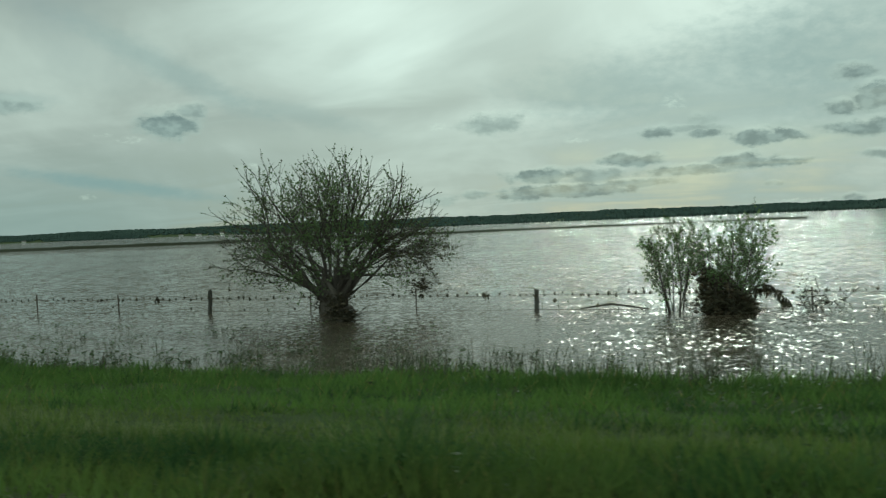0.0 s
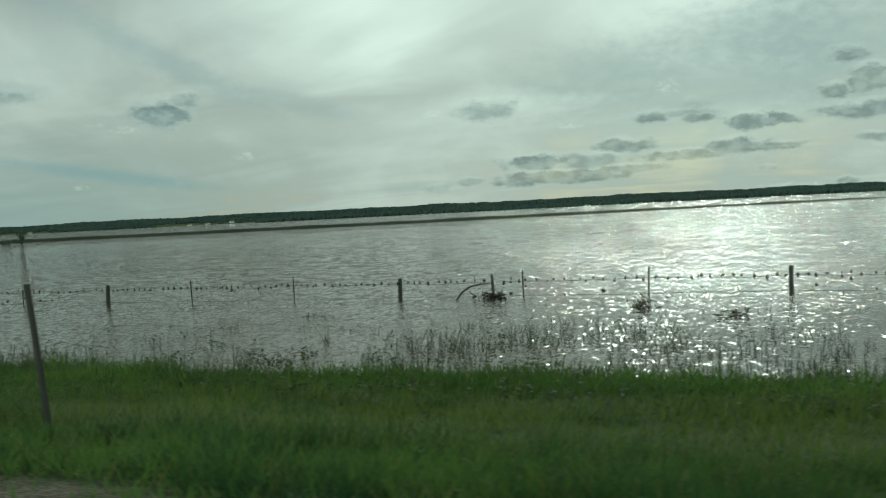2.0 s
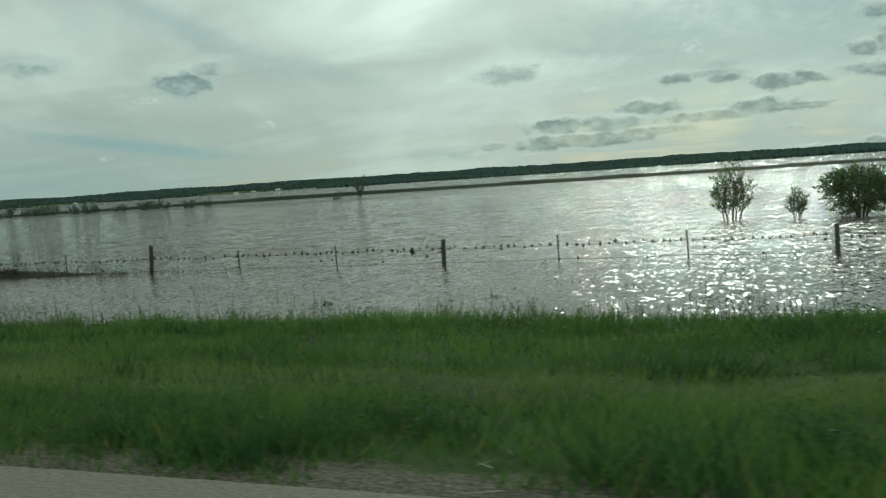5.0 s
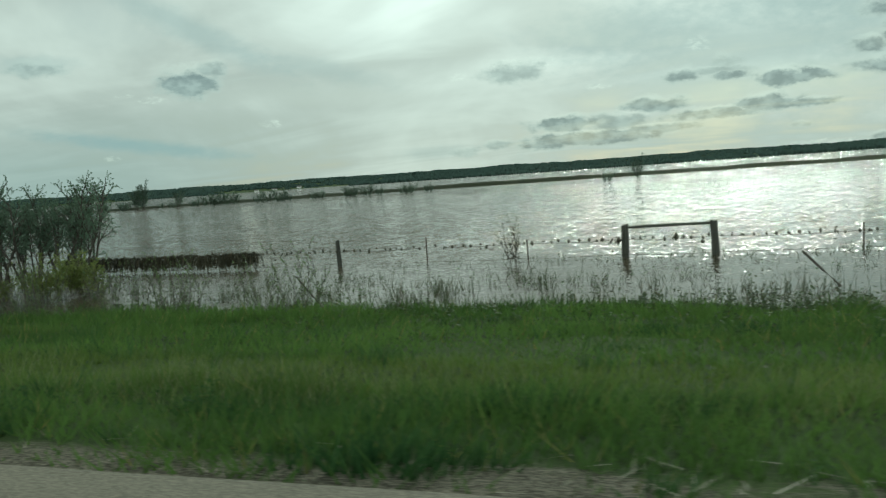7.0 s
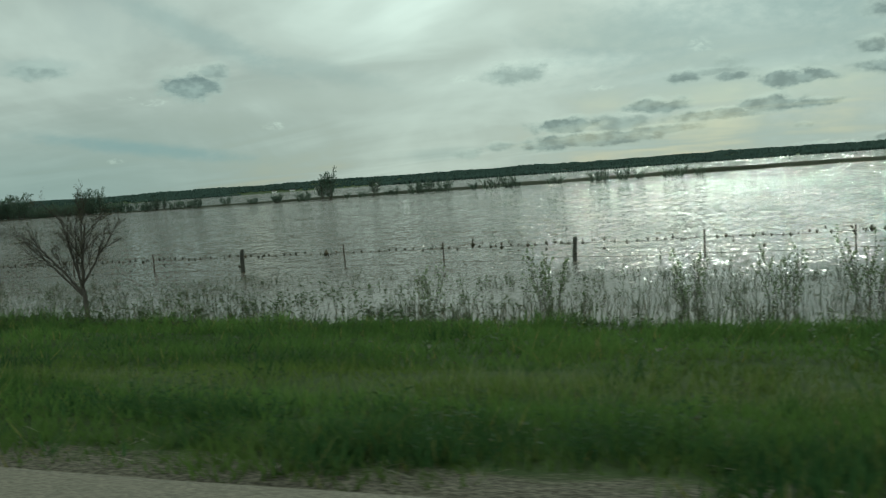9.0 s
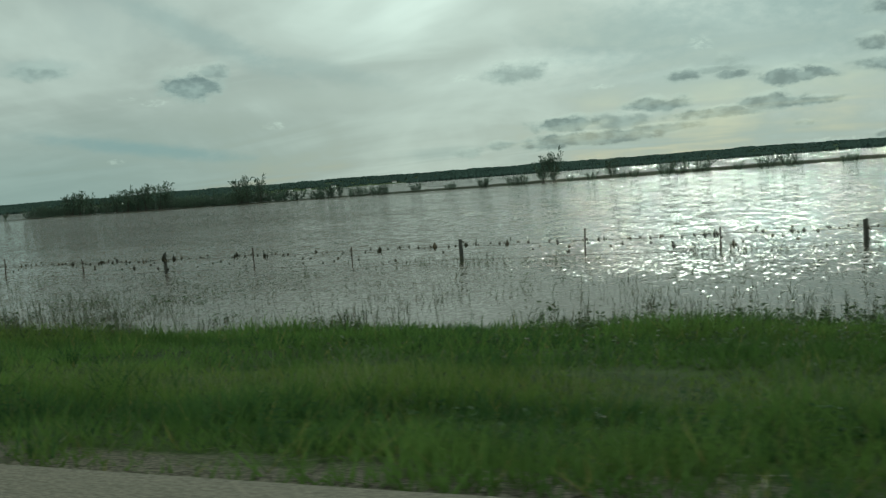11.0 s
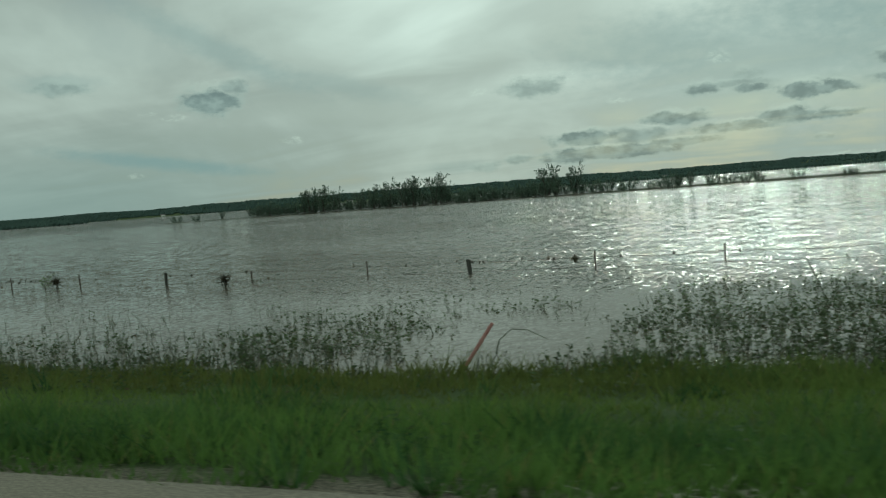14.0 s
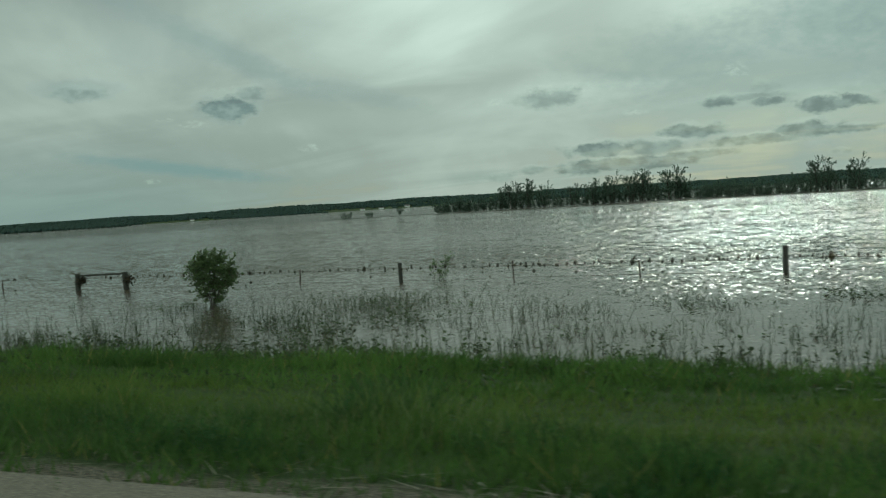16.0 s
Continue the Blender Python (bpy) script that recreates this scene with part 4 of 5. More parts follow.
# the tall thicket
kinds = [shrub("thicket_tree", 30 + k, "tall dark leafy thicket tree standing in water", "tree", 5, 3.2, 0.30, 0.042, DENSE, LEAF_DARK, "thicket", foot=0.3) for k in range(3)]
airy = [shrub("thicket_tree", 36 + k, "tall thicket tree on open stems standing in water", "tree", 4, 3.25, 0.28, 0.045, OPEN, LEAF_DARK, "thicket", foot=0.3) for k in range(2)]
rng = random.Random(9)
spots = [(-227.6 - 9.2 * (i + rng.uniform(-0.25, 0.25)) / 20, 24.9 + (i % 3) * 1.0 + rng.uniform(-0.3, 0.3)) for i in range(21)]
for k in range(3):
    kinds[k].location = (*spots[k], 0)
for i, (x, y) in enumerate(spots[3:]):
    put(kinds[i % 3], x, y, rng.uniform(0, 360), rng.uniform(0.86, 1.06) * (1.02 - 0.26 * max(0, i - 8) / 9))
spots = [(-221.0 - 6.4 * (i + rng.uniform(-0.3, 0.3)) / 10, 25.0 + (i % 2) * 1.5 + rng.uniform(-0.3, 0.3)) for i in range(11)]
for k in range(2):
    airy[k].location = (*spots[k], 0)
for i, (x, y) in enumerate(spots[2:]):
    put(airy[i % 2], x, y, rng.uniform(0, 360), rng.uniform(0.9, 1.06))
# low yellow-green willows before it
kinds = [shrub("young_willow", 40 + k, "low yellow-green young willow at the water's edge", "willow", 9, 1.05, 0.45, 0.010, [(8, 0.36, 0.55, 0.06, 0.08, 1, 0.06, 0.42), (4, 0.6, 0.6, 0.08, 0.12, 7, 0.056, 0.15), (0, 0, 0, 0.06, 0.15, 7, 0.056, 0, True)], LEAF_YELLOW, "young willows", foot=0.25) for k in range(3)]
spots = [(-217.0 - 16.0 * i / 37 + rng.uniform(-0.4, 0.4), 19.0 + rng.uniform(-0.6, 2.6)) for i in range(38)]
for k in range(3):
    kinds[k].location = (*spots[k], 0)
for i, (x, y) in enumerate(spots[3:]):
    put(kinds[i % 3], x, y, rng.uniform(0, 360), rng.uniform(0.6, 0.98))
# taller, thinner shoots past the thicket
kinds = [shrub("willow_shoots", 50 + k, "upright thin willow shoots with small leaves", "willow", 8, 1.4, 0.36, 0.011, [(9, 0.28, 0.45, 0.06, 0.06, 7, 0.045, 0.2), (0, 0, 0, 0.06, 0.1, 15, 0.048, 0)], LEAF, "willow shoots", foot=0.2) for k in range(3)]
SHOOTS = [(-245.4, 19.0, 0.9), (-243.3, 18.9, 0.9), (-243.1, 22.0, 1.1), (-243.0, 25.2, 1.05), (-241.7, 27.0, 0.9), (-240.6, 26.8, 0.7), (-239.4, 26.5, 0.8),
          (-238.3, 26.2, 0.9), (-258.5, 18.2, 0.75), (-250.4, 17.6, 1.05), (-248.0, 17.4, 1.0), (-247.1, 18.1, 0.95), (-248.1, 24.0, 0.8), (-245.7, 22.3, 1.25),
          (-243.9, 19.5, 1.2), (-242.5, 19.1, 1.1), (-241.2, 18.6, 1.15), (-240.2, 18.5, 1.05), (-255.6, 17.9, 0.75), (-253.9, 17.7, 0.75), (-252.4, 18.5, 0.8), (-261.5, 19.0, 0.6)]
EDGE = [(-214.6, 16.9, 0.85), (-212.9, 17.6, 0.95), (-211.6, 18.2, 0.8), (-210.3, 17.2, 0.9), (-209.2, 18.6, 0.75), (-207.3, 17.5, 0.95), (-216.4, 18.4, 0.9), (-213.6, 19.4, 0.7)]
for i, (x, y, k) in enumerate(SHOOTS):
    if i < 3:
        kinds[i].location, kinds[i].scale = (x, y, 0), (k, k, k)
    else:
        copy_thing(kinds[i % 3], pose(x, y, 0, 0, 0, rng.uniform(0, 360)) @ Matrix.Scale(k / kinds[i % 3].scale[0], 4))
young = [shrub("willow_shoots", 56 + k, "thin green willow shoots rising from the shallows", "willow", 7, 1.3, 0.25, 0.010, [(9, 0.22, 0.45, 0.06, 0.06, 5, 0.034, 0.25), (0, 0, 0, 0.06, 0.1, 12, 0.034, 0)], LEAF, "willow shoots", foot=0.3) for k in range(2)]
for i, (x, y, k) in enumerate(EDGE):
    if i < 2:
        young[i].location = (x, y, 0)
    else:
        put(young[i % 2], x, y, rng.uniform(0, 360), k * 1.15)
# the small bare tree
bare_tree = thing("bare_tree", "small bare tree with fine twigs at the water's edge", "tree", at=(-271.25, 18.5, 0))
wood, buds = Shape(), Shape()
rng_tree = random.Random(61)
TWIGGY = [(7, 0.46, 0.55, 0.03, 0.06, 0, 0.03, 0.2), (6, 0.55, 0.6, 0.03, 0.10, 0, 0.03, 0.15), (5, 0.6, 0.6, 0.02, 0.12, 1, 0.03, 0.15), (0, 0, 0, 0.02, 0.15, 2, 0.03, 0)]
wood.tube([Vector((0.08, 0, -0.4)), Vector((0.06, 0, 0.1)), Vector((0.02, 0.02, 0.45)), Vector((-0.03, 0, 0.8))], [0.075, 0.065, 0.058, 0.045], 8)
for k, lean in enumerate((-0.72, -0.5, -0.28, -0.05, 0.2, 0.42, 0.68)):
    branching(wood, buds, rng_tree, Vector((0.0, 0, 0.42 + 0.05 * k)), Vector((lean, rng_tree.gauss(0, 0.35), 1.0)), rng_tree.uniform(1.7, 2.1) * (1.0 - 0.12 * abs(lean)), 0.032, 0, TWIGGY)
part("trunk", wood, BARK, bare_tree)
part("foliage", buds, LEAF_BROWN, bare_tree)
# leafy round tree near the end
crown_tree("young_tree", 62, "small round leafy green tree standing in water", "tree", 9, (0.0, 0.0, 0.86), (0.84, 0.8, 0.86), 0.03, 260, 0.022, LEAF, 7, 0.055, (-470.9, 21.7, 0), 0.4)
b = shrub("sapling", 63, "leafy sapling beside the drowned fence", "sapling", 4, 0.7, 0.28, 0.01, SPARSE, LEAF)
b.location = (-466.6, 28.6, 0)
put(b, -425.5, 28.4, 90, 0.7)

# trees along the dike
FAR = [(8, 0.34, 0.6, 0.03, 0.08, 6, 0.22, 0.10), (5, 0.62, 0.7, 0.05, 0.12, 13, 0.22, 0.2), (0, 0, 0, 0.05, 0.15, 14, 0.21, 0, True)]
LOWB = [(8, 0.45, 0.6, 0.04, 0.08, 12, 0.23, 0.1), (0, 0, 0, 0.06, 0.1, 17, 0.22, 0, True)]
tall = [shrub("dike_tree", 70 + k, "leafy tree on the far dike rising from the water", "tree", 6, 6.0, 0.30, 0.06, FAR, LEAF_FAR, "dike trees", foot=0.5, aim=(0.14, 0, 0)) for k in range(3)]
low_ones = [shrub("dike_bush", 80 + k, "low dark bush on the far dike", "bush", 9, 2.6, 0.85, 0.04, LOWB, LEAF_FAR, "dike bushes", foot=0.7) for k in range(3)]
TALL = [(-226, 170, 3.6), (-410, 207, 2.4), (-366, 198, 5.3), (-363, 197, 6.0), (-350, 195, 3.8), (-427, 210, 3.0), (-424, 210, 3.2), (-575, 240, 2.4), (-554, 236, 4.0),
        (-540, 233, 5.5), (-537, 232, 6.4), (-532, 231, 6.8), (-527, 230, 5.4), (-519, 229, 5.0), (-513, 227, 5.8), (-508, 226, 6.3), (-503, 225, 6.5), (-500, 225, 7.0),
        (-497, 224, 4.1), (-493, 223, 7.2), (-491, 223, 4.9), (-489, 223, 4.6), (-460, 217, 6.8), (-457, 216, 4.4), (-452, 215, 6.1)]
BUSH = [(-232, 171, 1.5), (-314, 188, 2.4), (-288, 182, 2.3), (-277, 180, 2.0), (-428, 210, 3.2), (-381, 201, 1.7), (-338, 192, 2.6), (-335, 192, 2.8), (-330, 191, 2.6),
        (-318, 188, 2.5), (-304, 186, 1.4), (-444, 214, 3.2), (-439, 213, 2.9), (-419, 209, 2.4), (-412, 207, 2.1), (-593, 240, 2.1), (-585, 240, 1.7), (-560, 237, 3.5),
        (-551, 235, 2.4), (-485, 222, 2.9), (-482, 221, 3.2), (-478, 220, 2.6), (-475, 220, 3.1), (-471, 219, 2.6), (-467, 218, 2.8), (-462, 217, 3.0)]
BUSH += [(x, 170 - (x + 226) * 0.2 + 3, rng.uniform(2.2, 3.9)) for x in np.arange(-560, -445, 2.4)]
BUSH += [(x + rng.uniform(-3, 3), 170 - (x + 226) * 0.2 + rng.uniform(-2, 4), rng.uniform(0.9, 2.2)) for x in np.arange(-440, -270, 6.5)]
for kind_list, spots, base_h in ((tall, TALL, 6.0), (low_ones, BUSH, 2.6)):
    for i, (x, y, h) in enumerate(spots):
        k = h / base_h
        if i < 3:
            kind_list[i].location, kind_list[i].scale = (x, y, 0), (k, k, k)
        else:
            copy_thing(kind_list[i % 3], pose(float(x), float(y), 0, 0, 0, rng.uniform(-30, 30)) @ Matrix.Scale(k / kind_list[i % 3].scale[0], 4))

# ---------- drift, stakes and old posts ----------
rng = random.Random(15)


def stake(name, label, foot_at, head_at, r, mat, sides=7):
    ob = thing(name, label, "post", at=foot_at)
    top = Vector(head_at) - Vector(foot_at)
    s = Shape()
    down = -top.normalized() * 0.6
    s.tube([down, Vector((0, 0, 0)), top * 0.5 + Vector((rng.gauss(0, 0.01), 0, 0)), top, top * 1.01], [r * 1.05, r, r * 0.95, r * 0.9, r * 0.6], sides)
    part("shaft", s, mat, ob)
    return ob


stake("leaning_stick", "thin dark leaning stick in the weeds of the bank", (-99.83, 10.96, 0.4), (-99.93, 10.96, 1.58), 0.028, BARK)
stake("leaning_stick", "dark stick leaning out of the weeds", (-344.9, 16.6, 0.0), (-345.6, 16.6, 0.97), 0.03, BARK)
stake("leaning_stick", "thin stick leaning out of shallow water", (-207.2, 18.2, 0.0), (-208.0, 18.4, 0.75), 0.02, BARK)
stake("leaning_stick", "dark slanting pole in the shallows", (-196.2, 20.4, 0.0), (-196.9, 20.8, 0.7), 0.03, BARK)
stake("red_stake", "faded red stake leaning at the water's edge", (-400.16, 12.62, 0.0), (-399.66, 12.62, 0.68), 0.032, RED)
stake("fallen_pole", "grey pole lying down the bank", (-246.9, 11.2, float(ground_z(-246.9, 11.2)) + 0.2), (-249.0, 13.0, float(ground_z(-249.0, 13.0)) + 0.24), 0.035, POST)


def marker(label, x, y, z, top, cap):
    """A folded steel marker post, a little bent over."""
    ob = thing("marker_post", label, "marker", "roadside markers", at=(x, y, z))
    s = Shape()
    n = 6
    for k in range(n):
        t = k / (n - 1)
        ox, zz = -0.19 * t ** 1.2, -0.5 + (top + 0.5) * t
        for px, py in ((-0.035, 0.02), (-0.018, -0.012), (0.018, -0.012), (0.035, 0.02), (0.030, 0.024), (0.015, -0.004), (-0.015, -0.004), (-0.030, 0.024)):
            s.v.append(Vector((ox + px, py, zz)))
    for k in range(n - 1):
        for i in range(8):
            j = (i + 1) % 8
            s.f.append((k * 8 + i, k * 8 + j, k * 8 + 8 + j, k * 8 + 8 + i))
    e = (n - 1) * 8
    s.f += [(e, e + 1, e + 6, e + 7), (e + 1, e + 2, e + 5, e + 6), (e + 2, e + 3, e + 4, e + 5)]
    pole = part("pole", s, POST, ob)
    if cap:
        s = Shape()
        c = Vector((-0.19, -0.02, top + 0.02))
        s.tube([c + Vector((0, d, 0)) for d in (-0.045, -0.03, 0.0, 0.012)], [0.024, 0.037, 0.037, 0.024], 14)
        part("reflector", s, WHITE, pole, "round white reflector")


marker("grey folded steel marker post on the grass bank", -62.6, 6.74, 1.0, 1.36, False)
marker("grey steel marker post with a round white reflector", -215.75, 6.8, 0.98, 1.18, True)
marker("grey weathered steel marker post bent on the bank", -372.95, 6.61, 1.0, 1.32, False)

# reeds that the flood flattened into a heap
heap = thing("reed_heap", "heap of flattened dry reeds at the water's edge", "reeds", at=(-188.7, 18.6, 0.05))
s = Shape()
for k in range(150):
    p = Vector((rng.uniform(-1.6, 1.0), rng.gauss(0, 0.45), rng.uniform(-0.05, 0.05)))
    pts = [p]
    d = Vector((rng.uniform(0.5, 1.0), rng.gauss(0, 0.25), rng.uniform(0.25, 0.7)))
    for q in range(6):
        d.z -= 0.19
        d = d.normalized()
        pts.append(pts[-1] + d * rng.uniform(0.16, 0.26))
    s.tube(pts, taper(0.007, 0.003, 7), 3)
tagged(part("straw_mass", s, REED, heap), kind="stuff")


def drift(label, x, y, size, n, crook=False, lift=0.08):
    ob = thing("driftwood", label, "driftwood", at=(x, y, 0))
    tagged(part("drift_mass", tangle(rng, n, size, size * 0.6, 0.16, Vector((0, 0, lift))), DEBRIS, ob), kind="stuff")
    if crook:
        s = Shape()
        s.tube([Vector((-1.3, 0, -0.1)), Vector((-1.0, 0, 0.25)), Vector((-0.75, 0, 0.42)), Vector((-0.35, 0, 0.5)), Vector((-0.05, 0.05, 0.5))], [0.03, 0.035, 0.03, 0.025, 0.015], 6)
        s.tube([Vector((0.05, 0, -0.1)), Vector((0.02, 0, 0.4)), Vector((0.0, 0, 0.8))], [0.05, 0.06, 0.04], 6)
        part("limb", s, BARK, ob, "crooked dead limb")
    return ob


drift("heap of driftwood with a crooked limb by the fence", -64.5, 27.3, 0.5, 110, True)
drift("flattened drift of straw in the water", -59.5, 24.6, 0.32, 40)
snag = thing("snag", "dark upright snag wrapped in flood debris", "snag", at=(-12.9, 25.1, 0))
s = Shape()
s.tube([Vector((0.1, 0, -0.4)), Vector((0.05, 0, 0.4)), Vector((-0.15, 0, 0.95)), Vector((-0.3, 0, 1.2))], [0.16, 0.13, 0.09, 0.05], 8)
s.tube([Vector((0.0, 0, 0.3)), Vector((0.4, 0.1, 0.45)), Vector((0.55, 0.1, 0.3))], [0.08, 0.06, 0.03], 6)
part("stump", s, BARK, snag)
tagged(part("debris", tangle(rng, 300, 0.22, 0.22, 0.5, Vector((0.0, 0, 0.45))), DEBRIS, snag), kind="stuff")
tagged(part("debris", tangle(rng, 240, 0.42, 0.3, 0.2, Vector((0.2, 0, 0.18))), DEBRIS, snag), kind="stuff")
drift("low drift of straw near the old fence", -57.0, 22.5, 0.3, 35)
drift("clump of drift hung on a brace post", -482.1, 27.55, 0.2, 90, False, 0.42)
drift("clump of drift hung on a brace post", -479.6, 27.55, 0.14, 60, False, 0.4)
drift("clump of drift caught on the fence", -388.9, 27.55, 0.22, 110, False, 0.34)
drift("ball of drift hung on the fence wires", -372.6, 27.55, 0.18, 80, False, 0.38)
drift("ball of drift hung on the fence wires", -370.6, 27.55, 0.14, 60, False, 0.42)


def snagged_post(label, x, y, top):
    ob = thing("broken_post", label, "post", at=(x, y, 0))
    s = Shape()
    s.tube([Vector((0.05, 0, -0.5)), Vector((0.0, 0, 0.1)), Vector((-0.04, 0, top))], [0.05, 0.045, 0.03], 7)
    part("shaft", s, POST, ob)
    tagged(part("debris", tangle(rng, 60, 0.13, 0.12, 0.14, Vector((0, 0, top * 0.6))), DEBRIS, ob, "straw wound round the post"), kind="stuff")


snagged_post("short broken post wound with flood straw", -424.8, 28.3, 0.42)
snagged_post("leaning broken post with straw in open water", -414.3, 25.7, 0.5)

for bar_x, bar_y, wide in ((-174.6, 27.6, 0.9), (-176.9, 27.5, 0.6), (-179.6, 27.4, 0.7), (-181.6, 27.6, 0.6), (-184.8, 27.4, 0.5), (-170.3, 27.6, 0.6), (-172.9, 27.3, 0.5)):
    drift("straw and sticks heaped on the silt bar", bar_x, bar_y, wide, int(110 * wide), False, 0.26)

# docks in seed along the water's edge
rng = random.Random(88)
docks = []
for k in range(3):
    ob = thing("dock_plant", "tall dock plant with brown seed spikes at the water's edge", "plant", "docks in seed")
    leaves = Shape()
    for i in range(3):
        stalks, seeds = Shape(), Shape()
        pts = limb(rng, Vector((rng.gauss(0, 0.04), rng.gauss(0, 0.04), -0.1)), Vector((rng.gauss(0, 0.18), rng.gauss(0, 0.15), 1)), rng.uniform(0.55, 0.85), 5, 0.05, 0.05)
        stalks.tube(pts, taper(0.009, 0.004, 6), 4)
        for j in range(26):
            t = rng.uniform(2.3, 5.0)
            a = min(int(t), 4)
            seeds.lump(pts[a].lerp(pts[a + 1], t - a) + unit(rng) * 0.022, rng.uniform(0.010, 0.020), rng)
        tagged(part("seed_head", seeds, LEAF_BROWN, part("stalk", stalks, REED, ob), "brown seed spike"), kind="stuff")
    for i in range(9):
        d = Vector((rng.gauss(0, 1), rng.gauss(0, 1), rng.uniform(0.4, 1.4)))
        leaves.leaf(Vector((0, 0, rng.uniform(0, 0.15))), d, rng.uniform(0.18, 0.34), rng, 0.16)
    part("foliage", leaves, WEED, ob)
    docks.append(ob)
DOCKS = [(-182.4, 16.3, 1.3), (-182.0, 16.4, 1.15), (-180.4, 16.4, 1.25), (-180.0, 16.3, 1.35), (-178.3, 15.7, 1.2), (-176.9, 15.4, 1.3), (-176.5, 15.6, 1.0), (-186.7, 16.3, 1.0),
         (-173.0, 16.2, 0.8), (-250.5, 15.0, 0.8), (-257.0, 15.4, 0.7), (-334.0, 14.6, 0.75), (-340.5, 14.7, 0.85), (-13.5, 15.3, 0.7), (-20.5, 15.2, 0.8)]
for i, (x, y, k) in enumerate(DOCKS):
    foot_z = float(ground_z(x, y))
    if i < 3:
        docks[i].location, docks[i].scale = (x, y, foot_z), (k, k, k)
    else:
        put(docks[i % 3], x, y, 53 * i, k / docks[i % 3].scale[0], foot_z)


def litter(label, x, y, size):
    """A crumpled scrap of pale plastic."""
    ob = thing("litter", label, "litter", "roadside litter", at=(x, y, float(ground_z(x, y)) + 0.02))
    s = Shape()
    n = 9
    for j in range(n):
        for i in range(n):
            s.v.append(Vector(((i / 8 - 0.5) * size + rng.gauss(0, 0.012), (j / 8 - 0.5) * size * 0.7 + rng.gauss(0, 0.012), 0.05 * size / 0.2 + rng.gauss(0, 0.022))))
    for j in range(n - 1):
        for i in range(n - 1):
            s.f.append((j * n + i, j * n + i + 1, (j + 1) * n + i + 1, (j + 1) * n + i))
    part("sheet", s, WHITE, ob)


litter("crumpled white plastic scrap on the gravel edge", -425.56, 4.43, 0.14)
litter("crumpled pale plastic scrap in the grass edge", -424.6, 4.72, 0.16)
litter("small white scrap beside the marker post", -215.3, 6.95, 0.16)


def dead_stalk(label, x, y, pts, r):
    """A dry bent stem standing in the shallows."""
    ob = thing("dead_stalk", label, "stalk", "bent stalks", at=(x, y, 0))
    s = Shape()
    s.tube([Vector(p) for p in pts], taper(r, r * 0.4, len(pts)), 5)
    part("stem", s, REED, ob)
    return ob


dead_stalk("thin arched dry stem in the cove", -399.9, 13.8, [(-0.25, 0, -0.2), (-0.1, 0, 0.22), (0.12, 0, 0.4), (0.4, 0, 0.38), (0.7, 0.05, 0.22)], 0.012)
dead_stalk("leaning dry stem with a bent head", -402.2, 15.7, [(0.25, 0, -0.2), (0.1, 0, 0.15), (-0.15, 0, 0.42), (-0.35, 0, 0.5), (-0.5, 0, 0.42)], 0.012)
dead_stalk("tall leaning dry stem among the weeds", -395.1, 18.5, [(0.05, 0, -0.3), (0.0, 0, 0.1), (-0.15, 0, 0.5), (-0.32, 0, 0.9)], 0.016)
dead_stalk("slender leaning stem in open water", -400.3, 21.6, [(0.1, 0, -0.3), (0.0, 0, 0.05), (-0.2, 0, 0.4)], 0.012)
log = thing("drift_log", "bent drift log lying in the water", "log", at=(-5.1, 28.2, 0.0))
s = Shape()
s.tube([Vector((-0.9, 0, 0.03)), Vector((-0.4, 0.1, 0.1)), Vector((0.1, 0, 0.17)), Vector((0.7, 0, 0.1)), Vector((1.2, 0.1, 0.0))], [0.015, 0.028, 0.034, 0.028, 0.012], 7)
part("trunk", s, BARK, log)

# ---------- the far shore ----------
def house(x, y, z, w, d, h, turn):
    ob = thing("farmhouse", "small white farm building below the wooded ridge", "house", "far farm buildings", at=(x, y, z))
    ob.rotation_euler = (0, 0, radians(turn))
    s = Shape()
    for zz in (0, h):
        s.v += [Vector((-w, -d, zz)), Vector((w, -d, zz)), Vector((w, d, zz)), Vector((-w, d, zz))]
    s.v += [Vector((-w, 0, h + d * 0.7)), Vector((w, 0, h + d * 0.7))]
    s.f += [(0, 1, 5, 4), (1, 2, 6, 9, 5), (2, 3, 7, 6), (3, 0, 4, 8, 7)]
    part("wall", s, WHITE, ob)
    s = Shape()
    e, t = 0.6, 0.25
    for sign in (-1, 1):
        b = len(s.v)
        for up in (0.05, t):
            s.v += [Vector((-w - e, sign * (d + e), h - e * 0.7 + up)), Vector((w + e, sign * (d + e), h - e * 0.7 + up)), Vector((w + e, 0, h + d * 0.7 + up)), Vector((-w - e, 0, h + d * 0.7 + up))]
        s.f += [(b, b + 1, b + 2, b + 3), (b + 4, b + 5, b + 6, b + 7), (b, b + 1, b + 5, b + 4), (b + 2, b + 3, b + 7, b + 6), (b + 1, b + 2, b + 6, b + 5), (b + 3, b, b + 4, b + 7)]
    part("roof", s, ROOF, ob)
    for k in (-0.5, 0.0, 0.5):
        s = Shape()
        for yy in (-d - 0.08, -d + 0.02):
            s.v += [Vector((w * k - 0.7, yy, h * 0.35)), Vector((w * k + 0.7, yy, h * 0.35)), Vector((w * k + 0.7, yy, h * 0.75)), Vector((w * k - 0.7, yy, h * 0.75))]
        s.f += [(0, 1, 2, 3), (0, 4, 5, 1), (1, 5, 6, 2), (2, 6, 7, 3), (3, 7, 4, 0)]
        part("window", s, ROOF, ob, "dark window")


